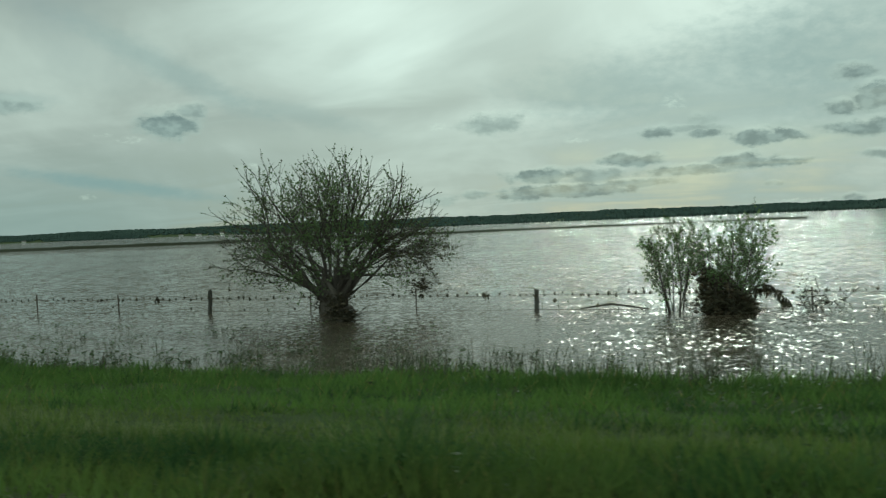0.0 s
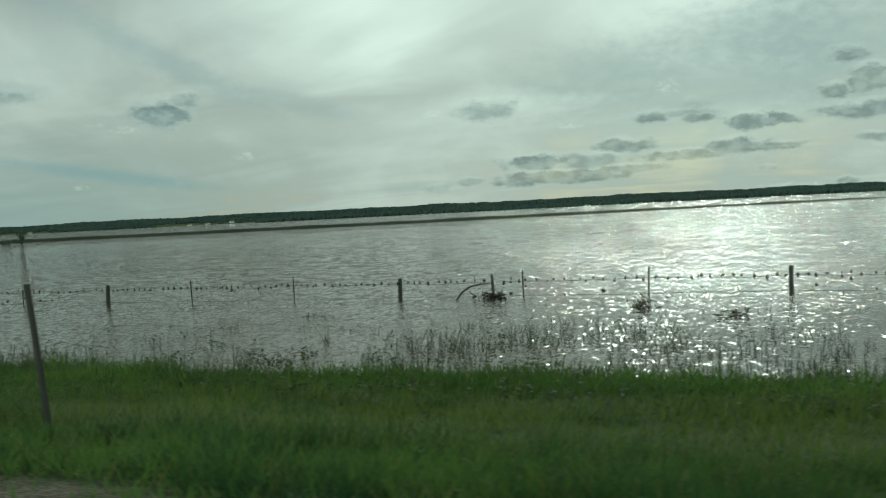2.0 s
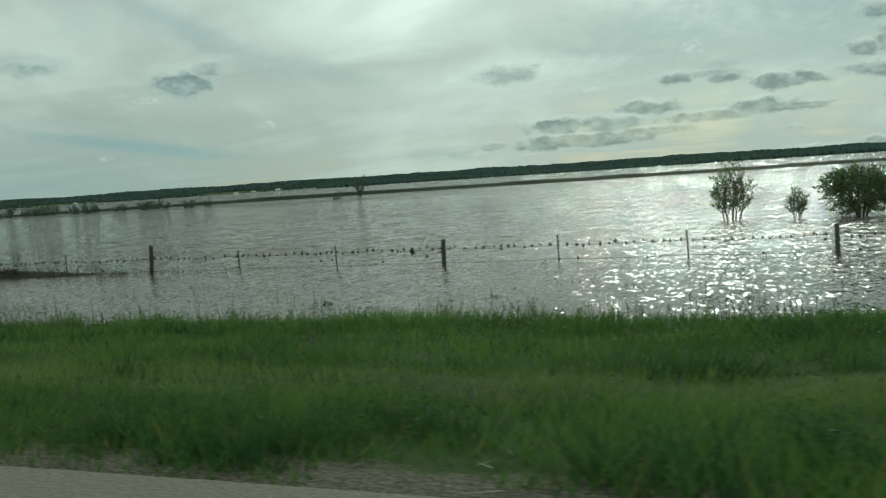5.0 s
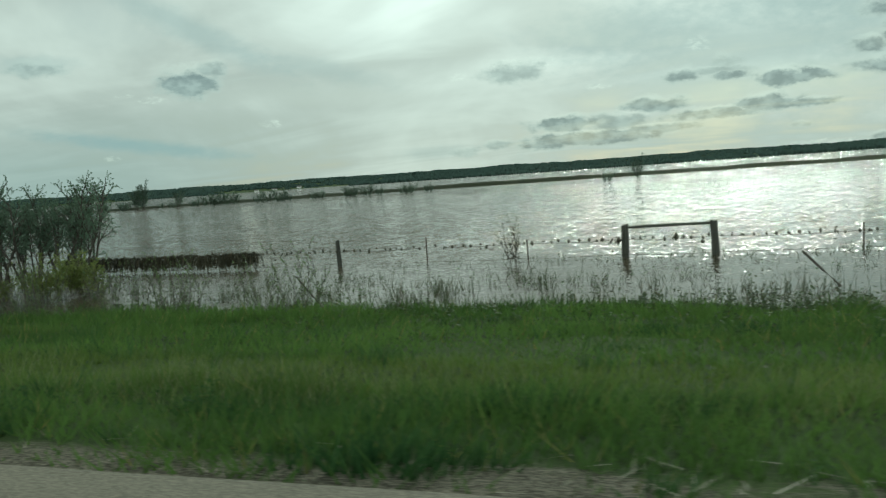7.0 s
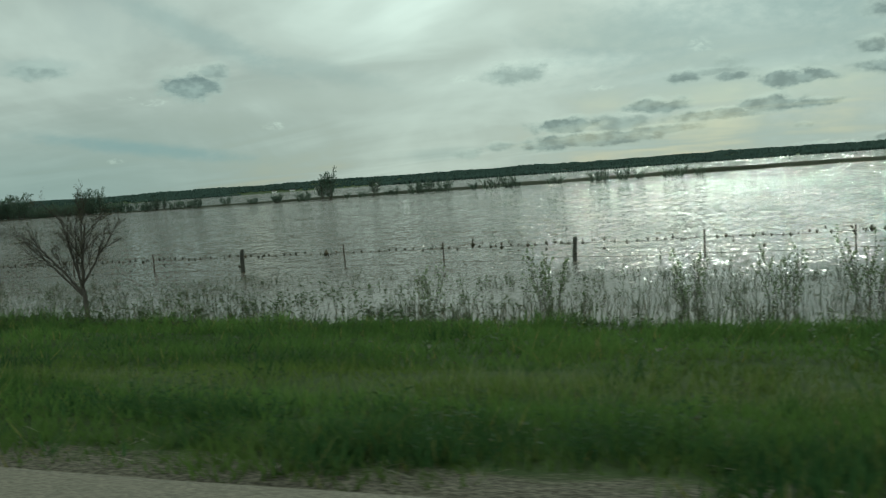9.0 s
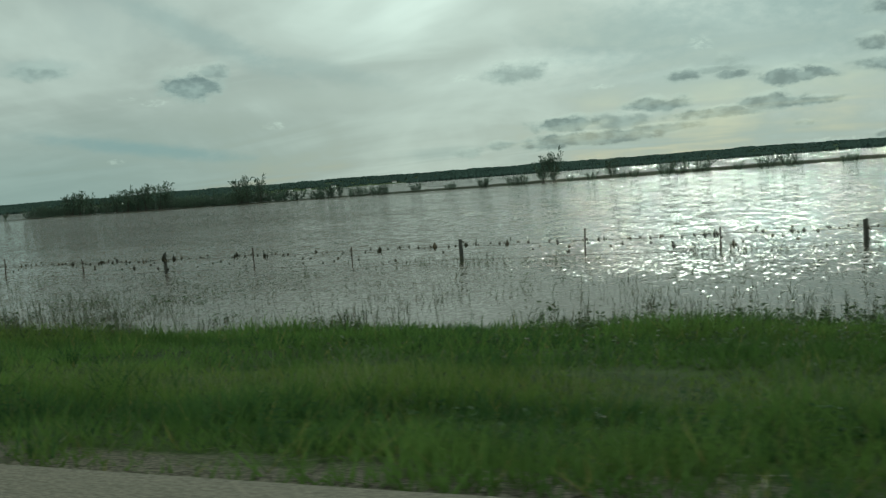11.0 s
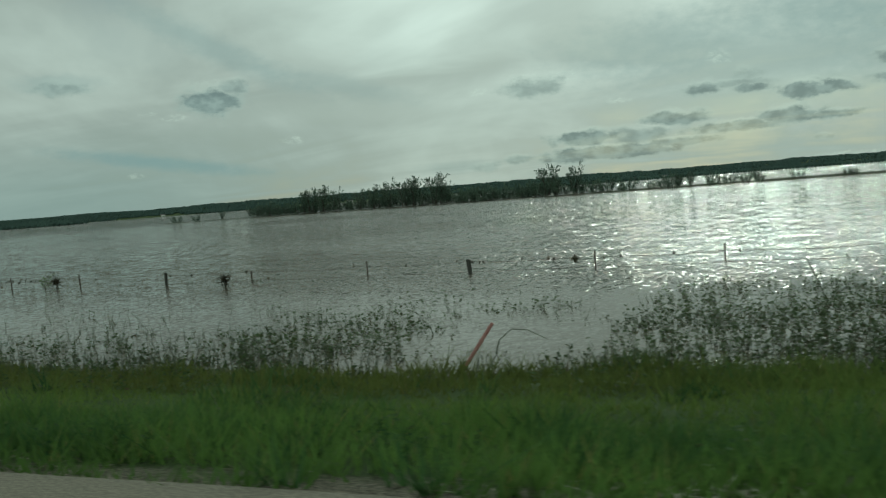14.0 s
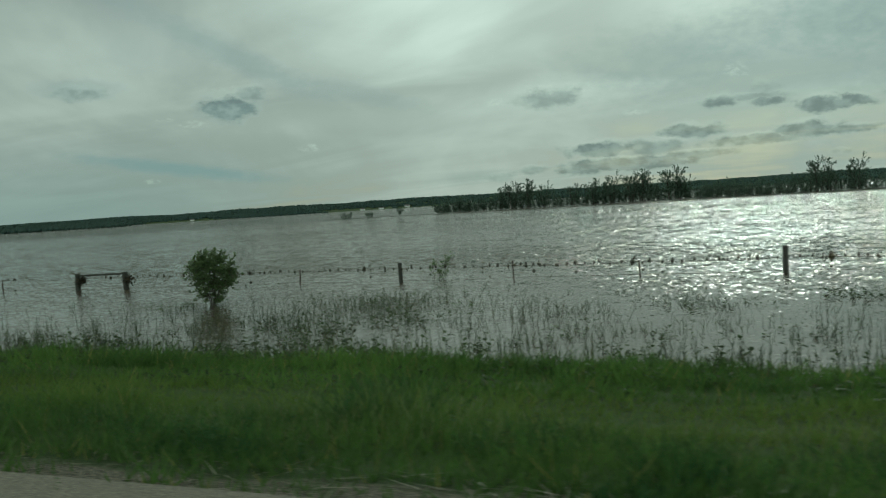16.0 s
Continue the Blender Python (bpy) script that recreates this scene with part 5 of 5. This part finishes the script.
for x, dy, w, d, h, turn in [(-1841, 45, 9, 5, 4.5, 20), (-1780, 55, 11, 5, 4, 30), (-1695, 65, 9, 6, 6, 10), (-1173, 70, 12, 5, 4, 15), (-900, 55, 13, 5, 4, 5), (-811, 70, 10, 5, 4, 10), (-2520, 60, 9, 5, 5, 35), (-1490, 75, 8, 5, 5, 15)]:
    yy = 2445 + dy
    house(x, yy, float(ground_z(x, yy)) - 0.2, w * 0.75, d * 0.75, h * 0.75, turn)

# the woods of the ridge
rng = np.random.default_rng(4)
N = 20000
wx = rng.uniform(-4300, 900, N)
wy = 2468 + 420 * rng.random(N) ** 1.3
keep = fbm(wx * 0.004, wy * 0.011, 51) > np.where(wy < 2540, 0.46, 0.25)
for hx in (-1841, -1780, -1695, -1173, -900, -811, -2520, -1490):
    keep &= ~((np.abs(wx - hx) < 26) & (wy < 2530))
wx, wy = wx[keep], wy[keep]
wz = ground_z(wx, wy)
# lower belts of drowned woods before the ridge
bx, by = rng.uniform(-1000, 800, 1500), 1500 + rng.uniform(0, 120, 1500)
cx = rng.uniform(-3000, -1500, 1500)
cy = 1030 + (-1500 - cx) * 0.22 + rng.uniform(0, 110, 1500)
wx, wy, wz = np.concatenate([wx, bx, cx]), np.concatenate([wy, by, cy]), np.concatenate([wz, bx * 0 - 0.3, cx * 0 - 0.3])
N = len(wx)
tall_w = rng.uniform(5.0, 7.5, N) * (0.35 + 1.0 * fbm(wx * 0.02, wy * 0.004, 55) + 0.7 * vnoise(wx * 0.0035, wy * 0.001, 58))
fat = tall_w * rng.uniform(0.5, 0.9, N)
rings = [(0.0, 0.7), (0.45, 1.0), (0.92, 0.35)]
k = 4
v = np.zeros((N, len(rings) * k, 3))
for r, (h, w) in enumerate(rings):
    for i in range(k):
        a = 2 * math.pi * i / k + r * 0.4
        j = rng.uniform(0.65, 1.25, N)
        v[:, r * k + i] = np.stack([wx + np.cos(a) * fat * w * j, wy + np.sin(a) * fat * w * j, wz - 0.3 + tall_w * (h + rng.uniform(-0.07, 0.07, N))], 1)
quads = [(r * k + i, r * k + (i + 1) % k, (r + 1) * k + (i + 1) % k, (r + 1) * k + i) for r in range(len(rings) - 1) for i in range(k)]
quads += [(8, 9, 10, 11)]
f = (np.array(quads)[None] + (np.arange(N) * len(rings) * k)[:, None, None]).reshape(-1, 4)
tagged(new("far_woods", array_mesh("far_woods", v.reshape(-1, 3), f, HAZED_WOODS, True)), "mixed woods along the far ridge, distance haze in their colour", "woods", kind="stuff")

# ---------- weeds and reeds ----------
rng = np.random.default_rng(8)


def scatter(x0, x1, off0, off1, per_m2, by_shore=True, clump=0.35, seed=0):
    """Feet of plants between two lines; off0 and off1 count from the shore, or are y itself."""
    wide = abs(off1 - off0)
    n = int((x1 - x0) * wide * per_m2 * 3.2)
    x, o = rng.uniform(x0, x1, n), rng.uniform(off0, off1, n)
    y = shore(x) + o if by_shore else o
    keep = fbm(x * 0.55, y * 0.8, 60 + seed) + 0.5 * (vnoise(x * 0.11, y * 0.2, 160 + seed) - 0.5) > clump + 0.05 + 0.35 * rng.random(n)
    keep &= ((x + 400.2) / 1.7) ** 2 + ((y - 15.0) / 2.4) ** 2 > 1  # an open cove
    return x[keep], y[keep]


def clumps(x0, x1, off0, off1, per_m2, wide, each, by_shore=True, seed=0):
    """Plants that stand close together in many small groups."""
    x, y = scatter(x0, x1, off0, off1, per_m2, by_shore, 0.3, seed)
    n = rng.poisson(each, len(x)) + 2
    size = np.repeat(wide * rng.uniform(0.4, 1.5, len(x)), n)
    x, y = np.repeat(x, n), np.repeat(y, n)
    return x + rng.normal(0, 1, len(x)) * size, y + rng.normal(0, 0.5, len(x)) * size


def stems(x, y, lo, hi, wide, lean=0.13):
    """Upright stalks, each with one or two narrow leaves: triangles."""
    n = len(x)
    z = np.maximum(ground_z(x, y), -0.45)
    water_depth = np.maximum(-z, 0)
    h = rng.uniform(lo, hi, n) * (0.6 + 0.8 * fbm(x * 0.4, y * 0.4, 77)) + water_depth
    a = rng.uniform(-0.9, 0.9, n)
    side = np.stack([np.cos(a), np.sin(a), a * 0], 1) * wide * rng.uniform(0.6, 1.3, n)[:, None]
    foot = np.stack([x, y, z - 0.03], 1)
    tip = foot + np.stack([rng.normal(0.06, lean, n) * h, rng.normal(0, lean, n) * h, h], 1)
    v = [foot - side, foot + side, tip]
    for _ in range(2):
        k = rng.uniform(0.35, 0.8, n)[:, None]
        root = foot * (1 - k) + tip * k
        b = rng.uniform(0, 6.283, n)
        reach = h * rng.uniform(0.2, 0.5, n)
        end = root + np.stack([np.cos(b) * reach * 0.4, np.sin(b) * reach * 0.4, reach * rng.uniform(0.2, 1.0, n)], 1)
        up = np.array([[0, 0, 1.0]]) * (wide * rng.uniform(0.5, 1.1, n))[:, None]
        v += [root - up, root + up, end]
    return np.stack(v, 1).reshape(-1, 3)


def leafy(x, y, lo, hi, leaf, count):
    """Broad-leaved weeds: a stalk and rhombic leaves all round it, as triangles."""
    n = len(x)
    z = np.maximum(ground_z(x, y), -0.45)
    h = rng.uniform(lo, hi, n) + np.maximum(-z, 0)
    foot = np.stack([x, y, z - 0.02], 1)
    tip = foot + np.stack([rng.normal(0.03, 0.12, n) * h, rng.normal(0, 0.12, n) * h, h], 1)
    side = np.array([[0.006, 0, 0]]) + foot * 0
    v = [foot - side, foot + side, tip]
    for _ in range(count):
        k = rng.uniform(0.4, 1.0, n)[:, None]
        root = foot * (1 - k) + tip * k
        b = rng.uniform(0, 6.283, n)
        size = leaf * rng.uniform(0.6, 1.5, n)
        out = np.stack([np.cos(b), np.sin(b), rng.uniform(-0.4, 0.7, n)], 1) * size[:, None]
        across = np.stack([-np.sin(b), np.cos(b), rng.uniform(-0.5, 0.5, n)], 1) * (size * 0.42)[:, None]
        mid = root + out * 0.55
        v += [root, mid + across, root + out, root, root + out, mid - across]
    return np.stack(v, 1).reshape(-1, 3)


def stuff(name, pieces, mat, label, category):
    v = np.concatenate(pieces)
    f = np.arange(len(v)).reshape(-1, 3)
    return tagged(new(name, array_mesh(name, v, f, mat)), label, category, kind="stuff")


reed_pieces, weed_pieces = [], []
# mats of weed: middle, half length, half width, plants per square metre
MATS = [(-404.4, 15.9, 2.3, 2.9, 24), (-395.3, 15.9, 3.3, 3.2, 34), (-390.5, 15.6, 3.2, 4.0, 28), (-401.6, 19.2, 1.4, 0.9, 18), (-396.6, 19.6, 2.6, 3.6, 22), (-391.5, 19.6, 4.2, 3.8, 20), (-404.3, 20.6, 1.2, 1.6, 10), (-387.0, 14.5, 4.0, 2.0, 22), (-411.0, 14.0, 3.0, 1.6, 7),
        (-464.0, 17.5, 2.2, 2.2, 16), (-268.0, 19.0, 5.0, 2.0, 10), (-262.0, 20.5, 5.0, 3.0, 8), (-355.5, 27.3, 7.0, 0.9, 20), (-176.0, 27.7, 17.0, 0.7, 9)]
# small tufts of rushes, and a mat along the wires
TUFTS = [(-448.9, 19.4, 0.9, 0.6, 20), (-446.7, 18.2, 0.6, 0.4, 26), (-442.1, 22.0, 0.55, 0.4, 34), (-445.8, 21.1, 0.4, 0.3, 24), (-453.2, 21.4, 1.0, 0.6, 14), (-447.2, 28.0, 1.2, 0.6, 18), (-445.1, 28.0, 1.6, 0.6, 24), (-442.2, 28.1, 1.6, 0.7, 26), (-440.9, 28.2, 0.8, 0.5, 18)]
for x0, x1, o0, o1, per, lo, hi in [
        (-520, 35, -0.4, 1.1, 9, 0.18, 0.52), (-520, 35, 1.0, 4.5, 1.1, 0.15, 0.5), (-520, 35, 4.5, 11.5, 0.25, 0.12, 0.4),
        (-282, -248, 0.3, 9.0, 4.5, 0.15, 0.5), (-262, -238, 0.5, 5.0, 3.0, 0.3, 0.8), (-372, -335, 0.5, 4.5, 5, 0.2, 0.5), (-410, -376, 0.0, 4.0, 3, 0.2, 0.5),
        (-485, -425, 0.3, 8.5, 1.8, 0.15, 0.5), (-470, -458, 0.5, 6.0, 6, 0.3, 0.75), (-118, -98, 0.0, 2.5, 5, 0.15, 0.4), (-95, -58, 0.1, 3.5, 4, 0.12, 0.4),
        (-12, 12, 0.0, 2.5, 5, 0.2, 0.6), (-7, 12, -0.5, 1.3, 11, 0.3, 0.7), (-246, -235, 0.0, 4.0, 4, 0.2, 0.55), (-216, -205, 0.0, 4.0, 4, 0.2, 0.55), (-200, -150, -0.2, 2.2, 4, 0.25, 0.7), (-150, -118, 0.0, 5.0, 2, 0.2, 0.5), (-335, -282, 0.5, 8.0, 1.8, 0.12, 0.38), (-365, -318, 0.2, 3.0, 6, 0.12, 0.42), (-365, -318, 3.0, 10.0, 3, 0.15, 0.45), (-432, -408, 0.2, 5.0, 1.8, 0.15, 0.45), (-455, -425, 0.2, 4.0, 0.8, 0.15, 0.5)]:
    reed_pieces.append(stems(*scatter(x0, x1, o0, o1, per, clump=0.37, seed=int(-x0) % 13), lo, hi, 0.0105))
for x0, x1, y0, y1, per, lo, hi in [(-520, 35, 26.9, 28.3, 2.4, 0.06, 0.28), (-364, -346, 26.0, 28.6, 16, 0.15, 0.42), (-372, -300, 26.0, 28.4, 8, 0.1, 0.4), (-215, -190, 25.8, 28.0, 4, 0.1, 0.35),
                                    (-440, -425, 26.5, 28.3, 10, 0.1, 0.3), (-196, -158, 27.0, 28.4, 9, 0.1, 0.4), (-14, 6, 26.5, 29.0, 4, 0.1, 0.4)]:
    reed_pieces.append(stems(*scatter(x0, x1, y0, y1, per, False, 0.3, 5), lo, hi, 0.013))
for x0, x1, o0, o1, per, wide, each, lo, hi in [
        (-520, 35, -1.0, 0.6, 0.35, 0.22, 9, 0.15, 0.42), (-520, 35, 0.2, 3.0, 0.22, 0.16, 7, 0.12, 0.36), (-520, 35, 3.0, 11.0, 0.06, 0.2, 6, 0.10, 0.3), (-72, -54, 1.0, 6.5, 0.25, 0.22, 8, 0.15, 0.45), (-100, -84, 2.0, 7.0, 0.3, 0.25, 9, 0.12, 0.4),
        (-30, -8, 1.0, 8.0, 0.35, 0.25, 8, 0.1, 0.3), (-286, -240, 0.5, 8.0, 0.75, 0.2, 8, 0.10, 0.38), (-432, -408, 0.5, 7.0, 0.35, 0.22, 8, 0.10, 0.32), (-408, -376, 0.5, 7.0, 0.6, 0.22, 8, 0.10, 0.36), (-472, -428, 0.5, 7.5, 0.35, 0.22, 9, 0.12, 0.4),
        (-372, -325, 0.5, 6.0, 0.7, 0.22, 8, 0.1, 0.35), (-220, -196, 0.5, 7.0, 0.5, 0.25, 8, 0.15, 0.5)]:
    reed_pieces.append(stems(*clumps(x0, x1, o0, o1, per, wide, each, seed=int(-x0) % 17), lo, hi, 0.012, 0.3))
    weed_pieces.append(leafy(*clumps(x0, x1, o0, o1, per * 0.5, wide, each * 0.6, seed=int(-x0) % 17 + 3), lo * 0.6, hi * 0.6, 0.055, 6))
# single thick groups in the shallows: x, y, half length, half width, plants, height
for cx, cy, rx, ry, n, h in [(-62.4, 17.4, 1.3, 0.7, 90, 0.5), (-60.8, 18.3, 0.9, 0.6, 60, 0.55), (-58.9, 19.8, 0.8, 0.5, 40, 0.4), (-68.7, 23.4, 0.5, 0.3, 40, 0.25), (-95.4, 19.5, 1.2, 0.5, 90, 0.4),
                             (-90.1, 19.3, 0.7, 0.5, 60, 0.45), (-104.3, 27.3, 1.2, 0.4, 60, 0.25), (-22.7, 24.3, 0.7, 0.4, 60, 0.2), (-13.2, 24.2, 0.5, 0.3, 40, 0.2), (-27.3, 20.6, 0.4, 0.4, 40, 0.35),
                             (-445.2, 19.5, 0.9, 0.4, 90, 0.25), (-431.2, 16.2, 0.3, 0.25, 50, 0.6), (-441.1, 19.6, 0.5, 0.4, 70, 0.4), (-434.7, 20.9, 0.5, 0.3, 50, 0.25), (-465.0, 21.2, 2.0, 1.5, 260, 0.55),
                             (-471.5, 21.4, 1.4, 0.8, 120, 0.35), (-456.5, 20.4, 1.0, 0.6, 80, 0.3), (-446.2, 17.0, 0.8, 0.5, 80, 0.45), (-451.6, 18.8, 0.8, 0.5, 80, 0.4), (-369.0, 20.5, 1.5, 1.2, 90, 0.3)]:
    x, y = rng.normal(cx, rx * 0.6, n), rng.normal(cy, ry * 0.6, n)
    reed_pieces.append(stems(x, y, h * 0.5, h, 0.012, 0.25))
    weed_pieces.append(leafy(x[::3], y[::3], h * 0.3, h * 0.7, 0.05, 7))
stuff("reeds", reed_pieces, REED, "dark reeds and drowned stalks standing in shallow water", "reeds")
for x0, x1, o0, o1, per, lo, hi, leaf, count in [
        (-520, 35, -1.4, 0.5, 4.5, 0.10, 0.32, 0.05, 6), (-22, -6, -0.5, 1.6, 7, 0.2, 0.5, 0.06, 8), (-119, -97, -0.5, 2.2, 10, 0.15, 0.42, 0.06, 8), (-95, -76, -0.3, 2.4, 4, 0.12, 0.35, 0.05, 8),
        (-410, -378, 0.0, 4.0, 4.0, 0.10, 0.30, 0.06, 8), (-200, -160, -1.0, 0.8, 8, 0.15, 0.42, 0.055, 9), (-262, -236, -1.0, 1.0, 6, 0.15, 0.4, 0.07, 8),
        (-372, -345, -0.8, 1.0, 4.5, 0.12, 0.3, 0.06, 7), (-246, -235, -0.5, 2.0, 4, 0.2, 0.5, 0.06, 8), (-235, -206, -0.5, 0.6, 3, 0.15, 0.35, 0.05, 8), (-335, -280, -0.8, 1.0, 5, 0.15, 0.4, 0.07, 7), (-475, -430, -0.3, 1.2, 4, 0.15, 0.4, 0.07, 7),
        (-500, 16, -11.0, -5.0, 1.2, 0.12, 0.32, 0.03, 6), (-500, 16, -4.5, -0.8, 3.0, 0.12, 0.30, 0.05, 7)]:
    weed_pieces.append(leafy(*scatter(x0, x1, o0, o1, per, seed=int(-x0) % 11 + 20), lo, hi, leaf, count))
for cx, cy, rx, ry, per in MATS + [(a, b, c * 1.15, d * 1.15, e * 4) for a, b, c, d, e in TUFTS]:
    n = int(rx * ry * 4 * per)
    x, y = rng.uniform(cx - rx, cx + rx, n), rng.uniform(cy - ry, cy + ry, n)
    k = ((x - cx) / rx) ** 2 + ((y - cy) / ry) ** 2 + (fbm(x * 0.9, y * 0.9, 140) - 0.5) * 1.6
    weed_pieces.append(leafy(x[k < 0.85], y[k < 0.85], 0.05, 0.28, 0.058, 8))
stuff("weeds", weed_pieces, WEED, "leafy green weeds crowding the water's edge", "weeds")

# ---------- the grass of the bank ----------
def blades(x, y, lo, hi, wide, lean):
    n = len(x)
    z = ground_z(x, y)
    tuft = fbm(x * 0.8, y * 1.2, 90)
    h = rng.uniform(lo, hi, n) * (0.4 + 2.2 * tuft * tuft)
    a = rng.uniform(-1.2, 1.2, n)
    side = np.stack([np.cos(a), np.sin(a), a * 0], 1) * (wide * rng.uniform(0.6, 1.4, n))[:, None]
    foot = np.stack([x, y, z - 0.02], 1)
    sway = 0.35 * (fbm(x * 0.5, y * 0.5, 94) - 0.5)
    tip = foot + np.stack([(rng.normal(0.08, lean, n) + sway) * h * 1.2, rng.normal(0, lean, n) * h * 1.2, h], 1)
    return np.stack([foot - side, foot + side, tip], 1).reshape(-1, 3)


def band(x0, x1, y0, y1, per_m2, bare=0.0):
    n = int((x1 - x0) * (y1 - y0) * per_m2)
    x, y = rng.uniform(x0, x1, n), rng.uniform(y0, y1, n)
    keep = (y < shore(x) + 0.4) & (fbm(x * 0.7, y * 0.9, 97) > bare + 0.25 * rng.random(n) - 0.1)
    return x[keep], y[keep]


x, y = band(-478, 14, 4.05, 6.4, 360)
thick = fbm(x * 0.9, y * 1.4, 171) > 0.60
x2, y2 = band(-484, 16, 6.6, 15.0, 130)
thick2 = fbm(x2 * 0.8, y2 * 1.2, 173) > 0.70
x3, y3 = clumps(-478, 14, 4.5, 5.7, 0.40, 0.26, 60, False, 9)
x4, y4 = clumps(-478, 14, 5.6, 6.7, 0.12, 0.34, 70, False, 4)
stuff("tussocks", [blades(x3, y3, 0.20, 0.40, 0.007, 0.5), leafy(x3[::3], y3[::3], 0.14, 0.36, 0.03, 7), blades(x4, y4, 0.18, 0.38, 0.009, 0.5), blades(x[thick], y[thick], 0.14, 0.27, 0.012, 0.45), blades(x2[thick2], y2[thick2], 0.16, 0.32, 0.012, 0.45)], TUSSOCK, "darker coarse tussocks in the short grass", "grass")
grass_pieces = [
    blades(*band(-478, 14, 3.88, 4.8, 400, 0.42), 0.06, 0.20, 0.010, 0.45),
    blades(*band(-478, 14, 4.5, 6.8, 290), 0.12, 0.28, 0.0085, 0.45),
    blades(*band(-484, 16, 6.6, 9.6, 190), 0.07, 0.17, 0.011, 0.45),
    blades(*band(-490, 18, 9.4, 12.5, 120), 0.10, 0.24, 0.014, 0.45),
    blades(*band(-494, 20, 12.5, 18.9, 100), 0.11, 0.26, 0.016, 0.4),
]
x, y = band(-494, 20, 10.5, 19.2, 110)
near_shore = y > shore(x) - 1.6 - 1.2 * fbm(x * 0.3, y * 0.3, 99)
grass_pieces.append(blades(x[near_shore], y[near_shore], 0.12, 0.30, 0.016, 0.4))
x, y = band(-478, 14, 5.8, 8.2, 130, 0.30)
keep = vnoise(x * 0.09, y * 0.5, 131) > 0.45
stuff("feathery_grass", [blades(x[keep], y[keep], 0.14, 0.26, 0.005, 0.28)], FEATHER, "paler feathery grass standing in patches on the bank", "grass")
stuff("grass", grass_pieces, GRASS, "uneven green grass on the highway bank", "grass")
# pale seed heads and old straw in it, and small flowers
x, y = band(-505, 20, 5.2, 16.0, 2.2, 0.42)
stuff("seed_heads", [blades(x, y, 0.12, 0.24, 0.004, 0.4)], PALE, "thin pale seed heads in the grass", "grass")
x, y = band(-500, 16, 3.9, 4.9, 14.0, 0.3)
x2, y2 = band(-478, -320, 3.95, 4.8, 60.0, 0.45)
x, y = np.concatenate([x, x2]), np.concatenate([y, y2])
n = len(x)
a = rng.uniform(0, 6.283, n)
ln = rng.uniform(0.06, 0.32, n)
foot = np.stack([x, y, ground_z(x, y) + 0.012], 1)
end = foot + np.stack([np.cos(a) * ln, np.sin(a) * ln, rng.uniform(0, 0.05, n)], 1)
side = np.stack([-np.sin(a), np.cos(a), a * 0], 1) * 0.008
stuff("straw", [np.stack([foot - side, foot + side, end], 1).reshape(-1, 3)], PALE, "dry pale straw scattered along the gravel edge", "straw")
